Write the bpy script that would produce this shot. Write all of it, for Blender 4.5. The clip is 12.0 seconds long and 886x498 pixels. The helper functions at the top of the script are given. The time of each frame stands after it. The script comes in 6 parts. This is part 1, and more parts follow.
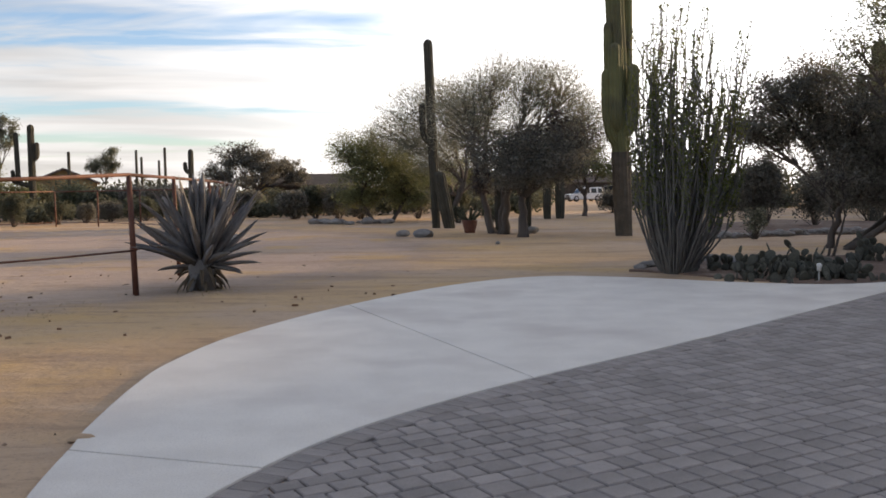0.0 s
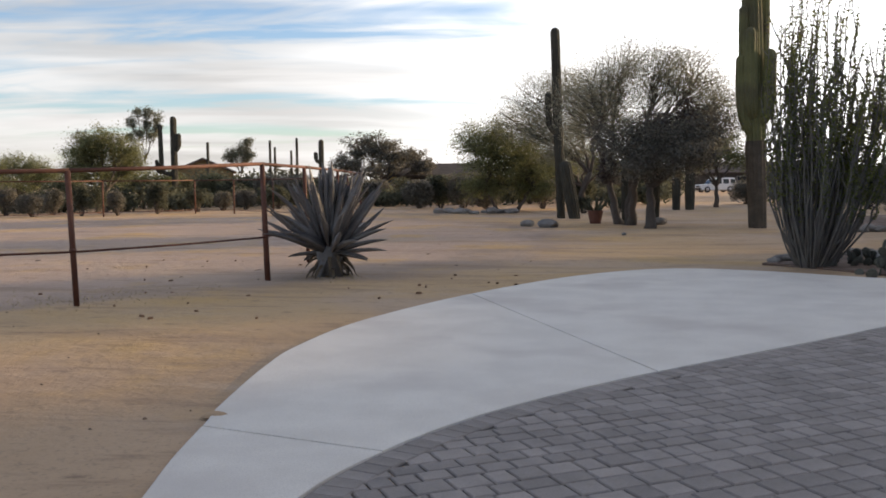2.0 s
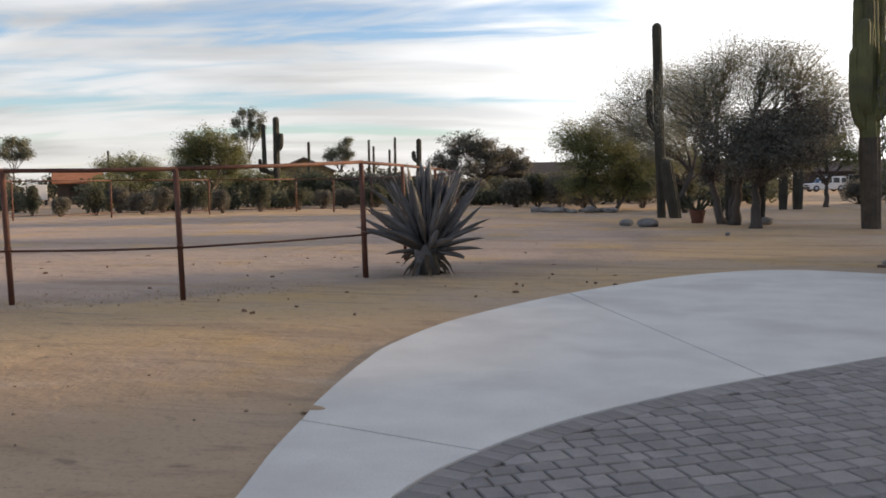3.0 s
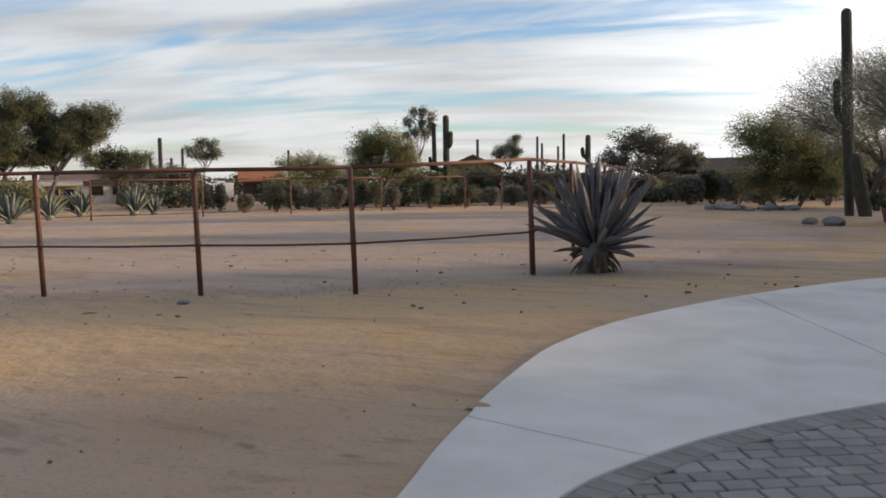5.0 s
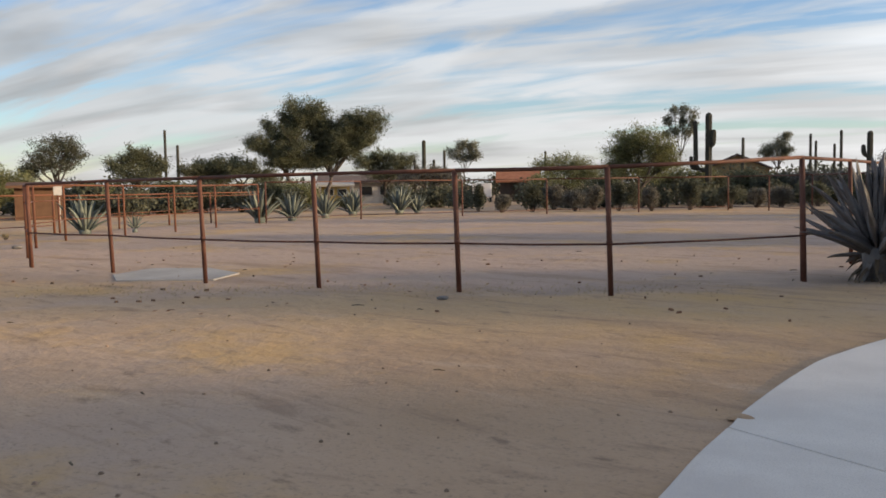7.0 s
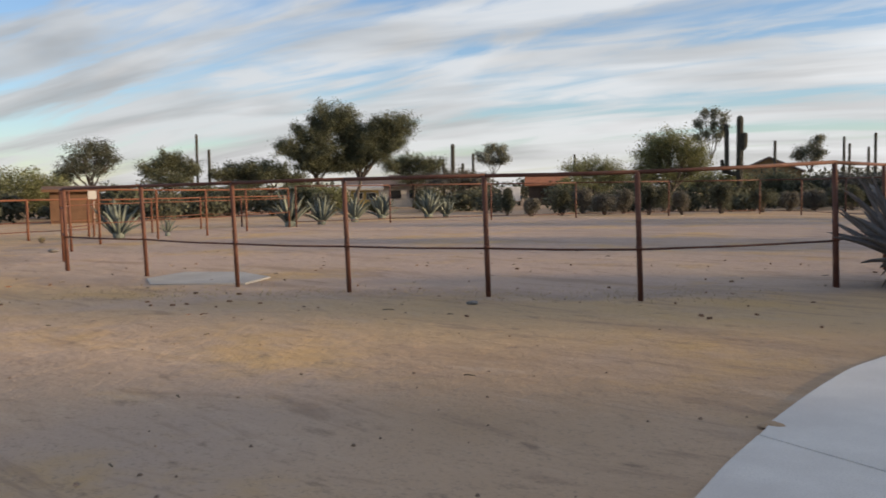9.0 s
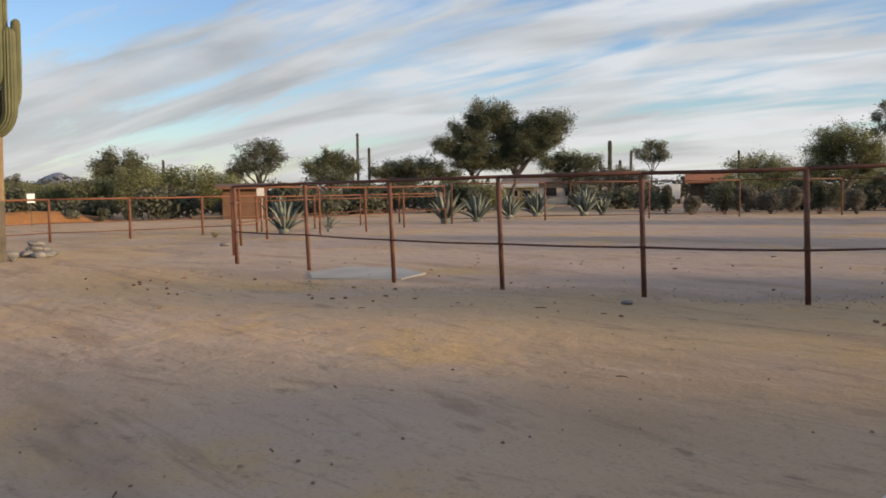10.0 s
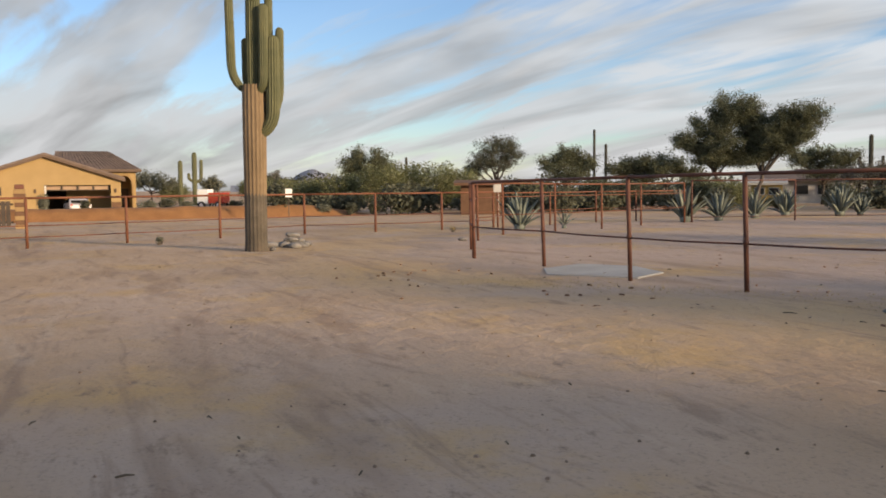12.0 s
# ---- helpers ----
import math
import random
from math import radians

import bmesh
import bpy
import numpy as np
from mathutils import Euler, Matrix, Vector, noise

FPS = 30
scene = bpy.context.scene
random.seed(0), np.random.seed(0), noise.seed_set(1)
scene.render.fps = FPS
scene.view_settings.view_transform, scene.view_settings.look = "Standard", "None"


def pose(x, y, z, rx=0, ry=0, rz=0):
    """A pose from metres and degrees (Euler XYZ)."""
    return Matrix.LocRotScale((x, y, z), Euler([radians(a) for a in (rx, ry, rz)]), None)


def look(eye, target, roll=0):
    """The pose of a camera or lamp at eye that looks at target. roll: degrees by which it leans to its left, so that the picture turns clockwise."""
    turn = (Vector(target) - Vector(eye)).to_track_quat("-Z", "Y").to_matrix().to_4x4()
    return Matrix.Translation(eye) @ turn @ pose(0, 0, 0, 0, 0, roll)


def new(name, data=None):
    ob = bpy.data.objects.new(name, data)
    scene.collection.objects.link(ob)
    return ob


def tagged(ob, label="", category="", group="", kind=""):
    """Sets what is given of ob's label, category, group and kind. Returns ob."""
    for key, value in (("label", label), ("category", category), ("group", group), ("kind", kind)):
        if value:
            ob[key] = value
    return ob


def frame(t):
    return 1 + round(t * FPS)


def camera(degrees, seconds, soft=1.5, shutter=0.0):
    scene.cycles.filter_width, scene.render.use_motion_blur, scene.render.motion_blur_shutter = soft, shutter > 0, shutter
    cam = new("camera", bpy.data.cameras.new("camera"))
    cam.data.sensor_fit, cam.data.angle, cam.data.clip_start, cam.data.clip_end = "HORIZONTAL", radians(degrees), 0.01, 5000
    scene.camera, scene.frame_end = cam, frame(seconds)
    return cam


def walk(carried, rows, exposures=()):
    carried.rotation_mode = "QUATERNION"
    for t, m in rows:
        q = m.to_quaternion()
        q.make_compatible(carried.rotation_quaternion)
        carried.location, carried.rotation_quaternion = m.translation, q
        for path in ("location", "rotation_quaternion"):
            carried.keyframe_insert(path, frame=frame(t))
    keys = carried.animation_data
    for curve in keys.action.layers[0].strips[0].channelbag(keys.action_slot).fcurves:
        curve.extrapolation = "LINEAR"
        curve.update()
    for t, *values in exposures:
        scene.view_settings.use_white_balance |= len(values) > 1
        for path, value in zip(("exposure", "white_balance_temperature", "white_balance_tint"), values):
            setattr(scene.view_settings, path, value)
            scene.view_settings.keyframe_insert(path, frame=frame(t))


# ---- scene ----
cam = camera(52.21, 12.0, soft=1.7, shutter=0.2)
PATH = [
    (0.0, pose(0.000, 0.000, 1.650, 86.30, 0.80, 0.00)),
    (0.5, pose(0.008, -0.012, 1.644, 86.04, 0.72, 0.73)),
    (1.0, pose(0.014, -0.011, 1.642, 85.86, 0.67, 3.36)),
    (1.5, pose(0.019, -0.005, 1.643, 85.78, 0.67, 5.45)),
    (2.0, pose(0.015, 0.011, 1.642, 85.76, 0.61, 7.90)),
    (2.5, pose(0.003, 0.041, 1.635, 85.73, 0.53, 10.78)),
    (3.0, pose(-0.010, 0.074, 1.627, 85.76, 0.60, 14.01)),
    (3.2, pose(-0.012, 0.077, 1.628, 85.75, 0.63, 15.22)),
    (4.8, pose(-0.022, 0.106, 1.630, 85.71, 0.79, 23.36)),
    (5.0, pose(-0.023, 0.110, 1.630, 85.70, 0.80, 24.60)),
    (5.5, pose(-0.031, 0.136, 1.629, 85.67, 0.79, 27.75)),
    (6.0, pose(-0.043, 0.152, 1.625, 85.71, 0.78, 31.26)),
    (6.1, pose(-0.045, 0.151, 1.624, 85.75, 0.80, 32.40)),
    (6.2, pose(-0.046, 0.149, 1.622, 85.79, 0.82, 34.48)),
    (6.3, pose(-0.048, 0.148, 1.621, 85.83, 0.83, 36.28)),
    (6.4, pose(-0.050, 0.147, 1.620, 85.87, 0.86, 37.78)),
    (6.5, pose(-0.052, 0.146, 1.619, 85.92, 0.88, 39.00)),
    (6.6, pose(-0.050, 0.142, 1.619, 85.93, 0.86, 39.98)),
    (6.8, pose(-0.048, 0.135, 1.620, 85.94, 0.85, 40.61)),
    (7.0, pose(-0.046, 0.127, 1.620, 85.97, 0.83, 40.68)),
    (7.2, pose(-0.042, 0.121, 1.623, 85.99, 0.83, 40.76)),
    (8.8, pose(-0.015, 0.071, 1.647, 86.18, 0.86, 40.99)),
    (8.9, pose(-0.014, 0.067, 1.649, 86.19, 0.86, 41.39)),
    (9.0, pose(-0.012, 0.064, 1.650, 86.20, 0.86, 42.49)),
    (9.1, pose(-0.012, 0.066, 1.650, 86.20, 0.86, 43.68)),
    (9.3, pose(-0.011, 0.068, 1.651, 86.20, 0.83, 45.94)),
    (9.5, pose(-0.010, 0.071, 1.652, 86.21, 0.80, 47.78)),
    (10.0, pose(-0.001, 0.082, 1.653, 86.18, 0.83, 52.30)),
    (10.5, pose(-0.004, 0.084, 1.651, 86.20, 0.78, 55.99)),
    (11.0, pose(-0.020, 0.079, 1.649, 86.21, 0.69, 59.77)),
    (11.5, pose(-0.030, 0.071, 1.649, 86.17, 0.66, 63.57)),
    (12.0, pose(-0.035, 0.062, 1.648, 86.15, 0.55, 67.08)),
]
walk(cam, PATH, exposures=[(0.0, 0.66, 7450, 15), (5.0, 0.42, 7050, 12), (12.0, 0.36, 6950, 12)])

# ---- light ----
SUN_YAW, SUN_ELEV = -60.0, 10.5
sun_to = Vector((-math.sin(radians(SUN_YAW)) * math.cos(radians(SUN_ELEV)),
                 math.cos(radians(SUN_YAW)) * math.cos(radians(SUN_ELEV)), math.sin(radians(SUN_ELEV))))
sun = new("sun", bpy.data.lights.new("sun", "SUN"))
sun.data.energy, sun.data.angle, sun.data.color = 5.0, radians(5.0), (1.0, 0.78, 0.51)
sun.matrix_world = look((0, 0, 60), Vector((0, 0, 60)) - sun_to)


def build_world():
    world = bpy.data.worlds.new("evening_sky")
    scene.world = world
    world.use_nodes = True
    nt = world.node_tree
    nt.nodes.clear()
    N, L = nt.nodes.new, nt.links.new

    def math_node(op, a, b=None, clamp=False):
        n = N("ShaderNodeMath")
        n.operation, n.use_clamp = op, clamp
        for i, s in enumerate((a, b)):
            if s is None:
                continue
            if isinstance(s, (int, float)):
                n.inputs[i].default_value = s
            else:
                L(s, n.inputs[i])
        return n.outputs[0]

    def ramp(src, stops):
        n = N("ShaderNodeValToRGB")
        e = n.color_ramp.elements
        while len(e) < len(stops):
            e.new(0.5)
        for el, (p, v) in zip(e, stops):
            el.position, el.color = p, (v, v, v, 1)
        L(src, n.inputs[0])
        return n.outputs[0]

    sky = N("ShaderNodeTexSky")
    sky.sky_type, sky.sun_disc = "NISHITA", False
    sky.sun_elevation, sky.sun_rotation = radians(SUN_ELEV), radians(-SUN_YAW)
    sky.air_density, sky.dust_density, sky.ozone_density = 1.0, 0.3, 3.0
    coord = N("ShaderNodeTexCoord")
    sep = N("ShaderNodeSeparateXYZ")
    L(coord.outputs["Generated"], sep.inputs[0])
    up = math_node("MAXIMUM", sep.outputs[2], 0.0)
    low = math_node("ADD", up, 0.20)
    flat = N("ShaderNodeCombineXYZ")
    L(math_node("DIVIDE", sep.outputs[0], low), flat.inputs[0])
    L(math_node("DIVIDE", sep.outputs[1], low), flat.inputs[1])

    def clouds(turn, scale, location, detail, rough, distortion):
        spin, m = N("ShaderNodeMapping"), N("ShaderNodeMapping")
        spin.inputs["Rotation"].default_value = (0, 0, radians(turn))
        m.inputs["Scale"].default_value = (scale[0], scale[1], 1)
        m.inputs["Location"].default_value = location
        L(flat.outputs[0], spin.inputs["Vector"])
        L(spin.outputs[0], m.inputs["Vector"])
        n = N("ShaderNodeTexNoise")
        n.inputs["Scale"].default_value, n.inputs["Detail"].default_value = 1.0, detail
        n.inputs["Roughness"].default_value, n.inputs["Distortion"].default_value = rough, distortion
        L(m.outputs[0], n.inputs["Vector"])
        return n.outputs[0]

    # long streaks of high cloud over finer wisps
    streak = clouds(CLOUD_TURN, (0.42, 2.4), (3.1, 0.4, 0), 4, 0.5, 0.5)
    wisp = clouds(CLOUD_TURN + 6, (1.6, 4.6), (7.7, 2.0, 0), 5, 0.55, 0.8)
    mass = math_node("ADD", math_node("MULTIPLY", streak, 0.66), math_node("MULTIPLY", wisp, 0.34))
    toward = N("ShaderNodeVectorMath")
    toward.operation = "DOT_PRODUCT"
    L(coord.outputs["Generated"], toward.inputs[0])
    glow_dir = Vector((math.sin(radians(22)), math.cos(radians(22)), 0.16)).normalized()
    toward.inputs[1].default_value = glow_dir
    near = math_node("MAXIMUM", toward.outputs["Value"], 0.0)
    veil = math_node("POWER", near, 10.0)
    haze = math_node("POWER", math_node("SUBTRACT", 1.0, up), 9.0)
    away = N("ShaderNodeVectorMath")
    away.operation = "DOT_PRODUCT"
    L(coord.outputs["Generated"], away.inputs[0])
    away.inputs[1].default_value = Vector((-math.sin(radians(84)), math.cos(radians(84)), 0.12)).normalized()
    bank = math_node("POWER", math_node("MAXIMUM", away.outputs["Value"], 0.0), 7.0)
    gathered = math_node("ADD", math_node("ADD", mass, math_node("MULTIPLY", veil, 0.185)), math_node("MULTIPLY", haze, 0.165))
    cover = ramp(math_node("ADD", gathered, math_node("MULTIPLY", bank, 0.018)), ((0.488, 0.08), (0.580, 0.86), (0.68, 1.0)))
    thick = ramp(clouds(CLOUD_TURN - 4, (0.9, 2.8), (1.3, 5.0, 0), 4, 0.5, 0.5), ((0.34, 0.46), (0.60, 0.67)))
    lit = math_node("SUBTRACT", math_node("ADD", thick, math_node("MULTIPLY", veil, 1.06)), math_node("MULTIPLY", bank, 0.13))
    tint = N("ShaderNodeMix")
    tint.data_type = "RGBA"
    L(haze, tint.inputs["Factor"])
    tint.inputs["A"].default_value, tint.inputs["B"].default_value = (0.835, 0.915, 1.0, 1), (0.90, 0.94, 0.99, 1)
    cloud = N("ShaderNodeVectorMath")
    cloud.operation = "SCALE"
    L(tint.outputs["Result"], cloud.inputs[0])
    L(lit, cloud.inputs["Scale"])
    clear = N("ShaderNodeVectorMath")
    clear.operation = "SCALE"
    L(sky.outputs[0], clear.inputs[0])
    clear.inputs["Scale"].default_value = SKY_STRENGTH
    mix = N("ShaderNodeMix")
    mix.data_type = "RGBA"
    L(cover, mix.inputs["Factor"])
    blue = N("ShaderNodeVectorMath")
    blue.operation = "MULTIPLY"
    L(clear.outputs[0], blue.inputs[0])
    blue.inputs[1].default_value = (1.0, 1.04, 1.20)
    L(blue.outputs[0], mix.inputs["A"])
    L(cloud.outputs[0], mix.inputs["B"])
    bg, out = N("ShaderNodeBackground"), N("ShaderNodeOutputWorld")
    L(mix.outputs["Result"], bg.inputs[0])
    L(bg.outputs[0], out.inputs[0])


CLOUD_TURN, SKY_STRENGTH = -17.0, 0.14
build_world()


# ---- materials ----
def material(name, a, b, scale=6.0, rough=0.8, bump=0.3, fine=60.0, metal=0.0, c=None, stain=0.0, stretch=(1, 1, 1), island=0.0, piece=0.0, spec=0.4):
    """Two colours mixed by noise at a coarse and a fine scale, a third as stains, with relief."""
    m = bpy.data.materials.new(name)
    m.use_nodes = True
    nt = m.node_tree
    N, L = nt.nodes.new, nt.links.new
    p = nt.nodes["Principled BSDF"]
    p.inputs["Roughness"].default_value, p.inputs["Metallic"].default_value = rough, metal
    p.inputs["Specular IOR Level"].default_value = spec
    coord, mp = N("ShaderNodeTexCoord"), N("ShaderNodeMapping")
    mp.inputs["Scale"].default_value = stretch
    L(coord.outputs["Object"], mp.inputs["Vector"])

    def noise_node(s, detail=4):
        n = N("ShaderNodeTexNoise")
        n.inputs["Scale"].default_value, n.inputs["Detail"].default_value = s, detail
        L(mp.outputs[0], n.inputs["Vector"])
        return n.outputs["Fac"]

    def mixed(fac, x, y):
        n = N("ShaderNodeMix")
        n.data_type = "RGBA"
        if isinstance(fac, float):
            n.inputs["Factor"].default_value = fac
        else:
            L(fac, n.inputs["Factor"])
        for s, v in (("A", x), ("B", y)):
            if isinstance(v, tuple):
                n.inputs[s].default_value = (*v, 1)
            else:
                L(v, n.inputs[s])
        return n.outputs["Result"]

    def contrast(src, lo, hi):
        n = N("ShaderNodeMapRange")
        n.inputs["From Min"].default_value, n.inputs["From Max"].default_value = lo, hi
        L(src, n.inputs["Value"])
        return n.outputs["Result"]

    big, small = noise_node(scale), noise_node(fine, 3)
    colour = mixed(contrast(big, 0.35, 0.65), a, b)
    dark = tuple(v * 0.72 for v in a)
    colour = mixed(contrast(small, 0.45, 0.95), colour, dark)
    if c:
        colour = mixed(contrast(noise_node(scale * 0.37, 5), 0.62 - stain, 0.72), colour, c)
    if island or piece:
        src = N("ShaderNodeNewGeometry").outputs["Random Per Island"] if island else N("ShaderNodeObjectInfo").outputs["Random"]
        hsv = N("ShaderNodeHueSaturation")
        amount = island or piece
        L(colour, hsv.inputs["Color"])
        r = N("ShaderNodeMapRange")
        r.inputs["To Min"].default_value, r.inputs["To Max"].default_value = 1 - amount, 1 + amount
        L(src, r.inputs["Value"])
        L(r.outputs["Result"], hsv.inputs["Value"])
        colour = hsv.outputs["Color"]
    L(colour, p.inputs["Base Color"])
    if bump:
        bn = N("ShaderNodeBump")
        bn.inputs["Strength"].default_value, bn.inputs["Distance"].default_value = bump, 0.02
        L(small, bn.inputs["Height"])
        L(bn.outputs[0], p.inputs["Normal"])
    return m


M = {
    "concrete": material("concrete", (0.650, 0.602, 0.546), (0.735, 0.686, 0.624), 1.5, 0.85, 0.2, 90, c=(0.535, 0.482, 0.440), stain=0.10),
    "pad": material("old_pad", (0.34, 0.315, 0.285), (0.44, 0.41, 0.375), 1.1, 0.9, 0.3, 60),
    "paver": material("paver", (0.250, 0.220, 0.205), (0.320, 0.280, 0.260), 3.0, 0.9, 0.4, 120, piece=0.17, c=(0.305, 0.262, 0.246), stain=0.0),
    "paver_far": material("paver_field", (0.250, 0.220, 0.205), (0.320, 0.280, 0.260), 3.0, 0.9, 0.4, 120, island=0.17, c=(0.305, 0.262, 0.246), stain=0.0),
    "bedding": material("joint_sand", (0.144, 0.131, 0.122), (0.208, 0.189, 0.173), 9.0, 0.95, 0.4, 200),
    "rust": material("rusty_pipe", (0.089, 0.034, 0.022), (0.136, 0.053, 0.032), 5.0, 0.7, 0.25, 90, c=(0.07, 0.035, 0.028), stain=0.06),
    "rust_far": material("red_pipe", (0.133, 0.048, 0.023), (0.179, 0.066, 0.033), 4.0, 0.7, 0.2, 70, c=(0.12, 0.05, 0.03), stain=0.05),
    "agave": material("agave_leaf", (0.142, 0.132, 0.128), (0.205, 0.190, 0.182), 3.0, 0.5, 0.15, 40, piece=0.28, c=(0.20, 0.19, 0.15)),
    "agave_green": material("agave_green", (0.105, 0.125, 0.105), (0.165, 0.185, 0.158), 3.0, 0.55, 0.15, 40, piece=0.25),
    "saguaro": material("saguaro_skin", (0.080, 0.085, 0.042), (0.12, 0.118, 0.058), 2.0, 0.75, 0.4, 30, c=(0.15, 0.125, 0.06), stain=0.0),
    "saguaro_dusk": material("weathered_saguaro_skin", (0.105, 0.108, 0.046), (0.150, 0.148, 0.062), 1.4, 0.8, 0.5, 30, c=(0.055, 0.045, 0.034), stain=0.12),
    # darkened copy of the saguaro skin for stems seen against the light
    "saguaro_unlit": material("unlit_saguaro_skin", (0.040, 0.038, 0.030), (0.062, 0.058, 0.044), 2.0, 0.85, 0.5, 30, c=(0.075, 0.062, 0.045), stain=0.0),
    "saguaro_wood": material("saguaro_bark", (0.155, 0.108, 0.064), (0.23, 0.162, 0.098), 2.2, 0.9, 0.7, 26, c=(0.10, 0.07, 0.05), stain=0.05, stretch=(1, 1, 0.25)),
    # brown bark with shade put into its colour
    "shade_bark": material("shade_darkened_bark", (0.075, 0.062, 0.048), (0.115, 0.094, 0.072), 3.0, 0.95, 1.0, 22, c=(0.12, 0.09, 0.065), stain=0.02),
    "bark": material("bark", (0.075, 0.062, 0.054), (0.115, 0.095, 0.082), 3.0, 0.95, 0.8, 30, stretch=(1, 1, 0.3)),
    "mesquite": material("mesquite_leaf", (0.210, 0.210, 0.164), (0.319, 0.316, 0.245), 1.2, 0.8, 0, 9, island=0.4),
    "dark_leaf": material("dark_leaf", (0.134, 0.126, 0.106), (0.196, 0.182, 0.150), 1.2, 0.8, 0, 9, island=0.4),
    "palo": material("palo_verde_leaf", (0.149, 0.156, 0.073), (0.220, 0.226, 0.110), 1.0, 0.8, 0, 9, island=0.4),
    "olive": material("olive_leaf", (0.098, 0.106, 0.064), (0.155, 0.162, 0.098), 1.0, 0.8, 0, 9, island=0.4),
    "shrub": material("shrub_leaf", (0.075, 0.080, 0.055), (0.122, 0.125, 0.086), 1.0, 0.85, 0, 9, island=0.4),
    "pale_leaf": material("pale_leaf", (0.149, 0.155, 0.115), (0.230, 0.230, 0.169), 1.0, 0.85, 0, 9, island=0.4),
    "mistletoe": material("mistletoe", (0.094, 0.077, 0.073), (0.132, 0.110, 0.101), 1.0, 0.9, 0, 9, island=0.4),
    "cane": material("ocotillo_cane", (0.105, 0.098, 0.092), (0.155, 0.146, 0.132), 5.0, 0.9, 0.6, 40),
    "cane_leaf": material("ocotillo_leaf", (0.10, 0.12, 0.035), (0.16, 0.17, 0.055), 2.0, 0.8, 0, 9, island=0.35),
    "pear": material("prickly_pear_pad", (0.060, 0.060, 0.048), (0.10, 0.098, 0.078), 5.0, 0.75, 0.4, 70, piece=0.35, c=(0.15, 0.11, 0.10), stain=0.02),
    "rock": material("grey_rock", (0.17, 0.16, 0.15), (0.27, 0.25, 0.235), 3.0, 0.9, 0.8, 30, piece=0.2),
    "pebble": material("brown_pebble", (0.20, 0.135, 0.095), (0.30, 0.21, 0.15), 6.0, 0.9, 0.3, 40, island=0.3),
    "terracotta": material("terracotta", (0.12, 0.050, 0.034), (0.17, 0.070, 0.047), 6.0, 0.85, 0.3, 60),
    "stucco": material("tan_stucco", (0.312, 0.212, 0.096), (0.351, 0.240, 0.112), 0.8, 0.9, 0.3, 60),
    "stucco_trim": material("stucco_trim", (0.264, 0.172, 0.080), (0.296, 0.196, 0.096), 0.8, 0.9, 0.3, 60),
    "roof": material("clay_tile", (0.122, 0.090, 0.076), (0.173, 0.126, 0.104), 1.6, 0.85, 0.5, 9),
    "fascia": material("dark_fascia", (0.10, 0.065, 0.045), (0.13, 0.085, 0.06), 3.0, 0.8, 0.2, 40),
    "shade_in": material("shaded_interior", (0.035, 0.028, 0.025), (0.05, 0.042, 0.036), 2.0, 0.9, 0.1, 30),
    "garage_door": material("garage_panel", (0.30, 0.20, 0.13), (0.35, 0.24, 0.16), 2.0, 0.7, 0.1, 30),
    "white": material("white_paint", (0.72, 0.72, 0.71), (0.80, 0.80, 0.79), 2.0, 0.45, 0.05, 30),
    "white_wall": material("white_siding", (0.45, 0.43, 0.41), (0.55, 0.53, 0.50), 2.0, 0.8, 0.1, 30),
    "silver": material("silver_paint", (0.48, 0.45, 0.46), (0.56, 0.53, 0.54), 2.0, 0.35, 0.0, 30, metal=0.4),
    "glass": material("dark_glass", (0.02, 0.022, 0.025), (0.03, 0.032, 0.036), 2.0, 0.08, 0.0, 30, spec=0.6),
    "rubber": material("tyre_rubber", (0.018, 0.018, 0.018), (0.03, 0.03, 0.03), 8.0, 0.85, 0.3, 60),
    "berm": material("red_earth", (0.209, 0.095, 0.036), (0.266, 0.128, 0.049), 1.2, 0.95, 0.8, 14),
    "wall_brown": material("brown_block", (0.112, 0.059, 0.035), (0.154, 0.084, 0.049), 2.0, 0.9, 0.4, 30),
    "orange_roof": material("orange_roof", (0.30, 0.115, 0.06), (0.38, 0.16, 0.085), 2.0, 0.8, 0.3, 20),
    "yellow_wall": material("yellow_wall", (0.42, 0.30, 0.10), (0.50, 0.37, 0.14), 2.0, 0.85, 0.2, 30),
    "dark_wall": material("dark_wall", (0.055, 0.043, 0.036), (0.085, 0.066, 0.054), 2.0, 0.9, 0.3, 30),
    "red_paint": material("red_paint", (0.42, 0.05, 0.025), (0.50, 0.075, 0.035), 3.0, 0.5, 0.1, 30),
    "mountain": material("hazy_rock", (0.20, 0.205, 0.235), (0.24, 0.24, 0.265), 0.02, 1.0, 0.0, 0.1),
    "gravel": material("red_gravel", (0.13, 0.085, 0.065), (0.20, 0.135, 0.105), 1.5, 0.95, 1.0, 24, c=(0.24, 0.19, 0.16), stain=0.05),
    "debris": material("dry_debris", (0.10, 0.075, 0.05), (0.16, 0.12, 0.08), 9.0, 0.95, 0.3, 60),
    "scrap": material("bark_scrap", (0.165, 0.088, 0.055), (0.235, 0.135, 0.085), 6.0, 0.95, 0.3, 50, island=0.4),
    "straw": material("dry_grass", (0.36, 0.27, 0.125), (0.44, 0.34, 0.17), 3.0, 0.9, 0, 20, island=0.3),
}


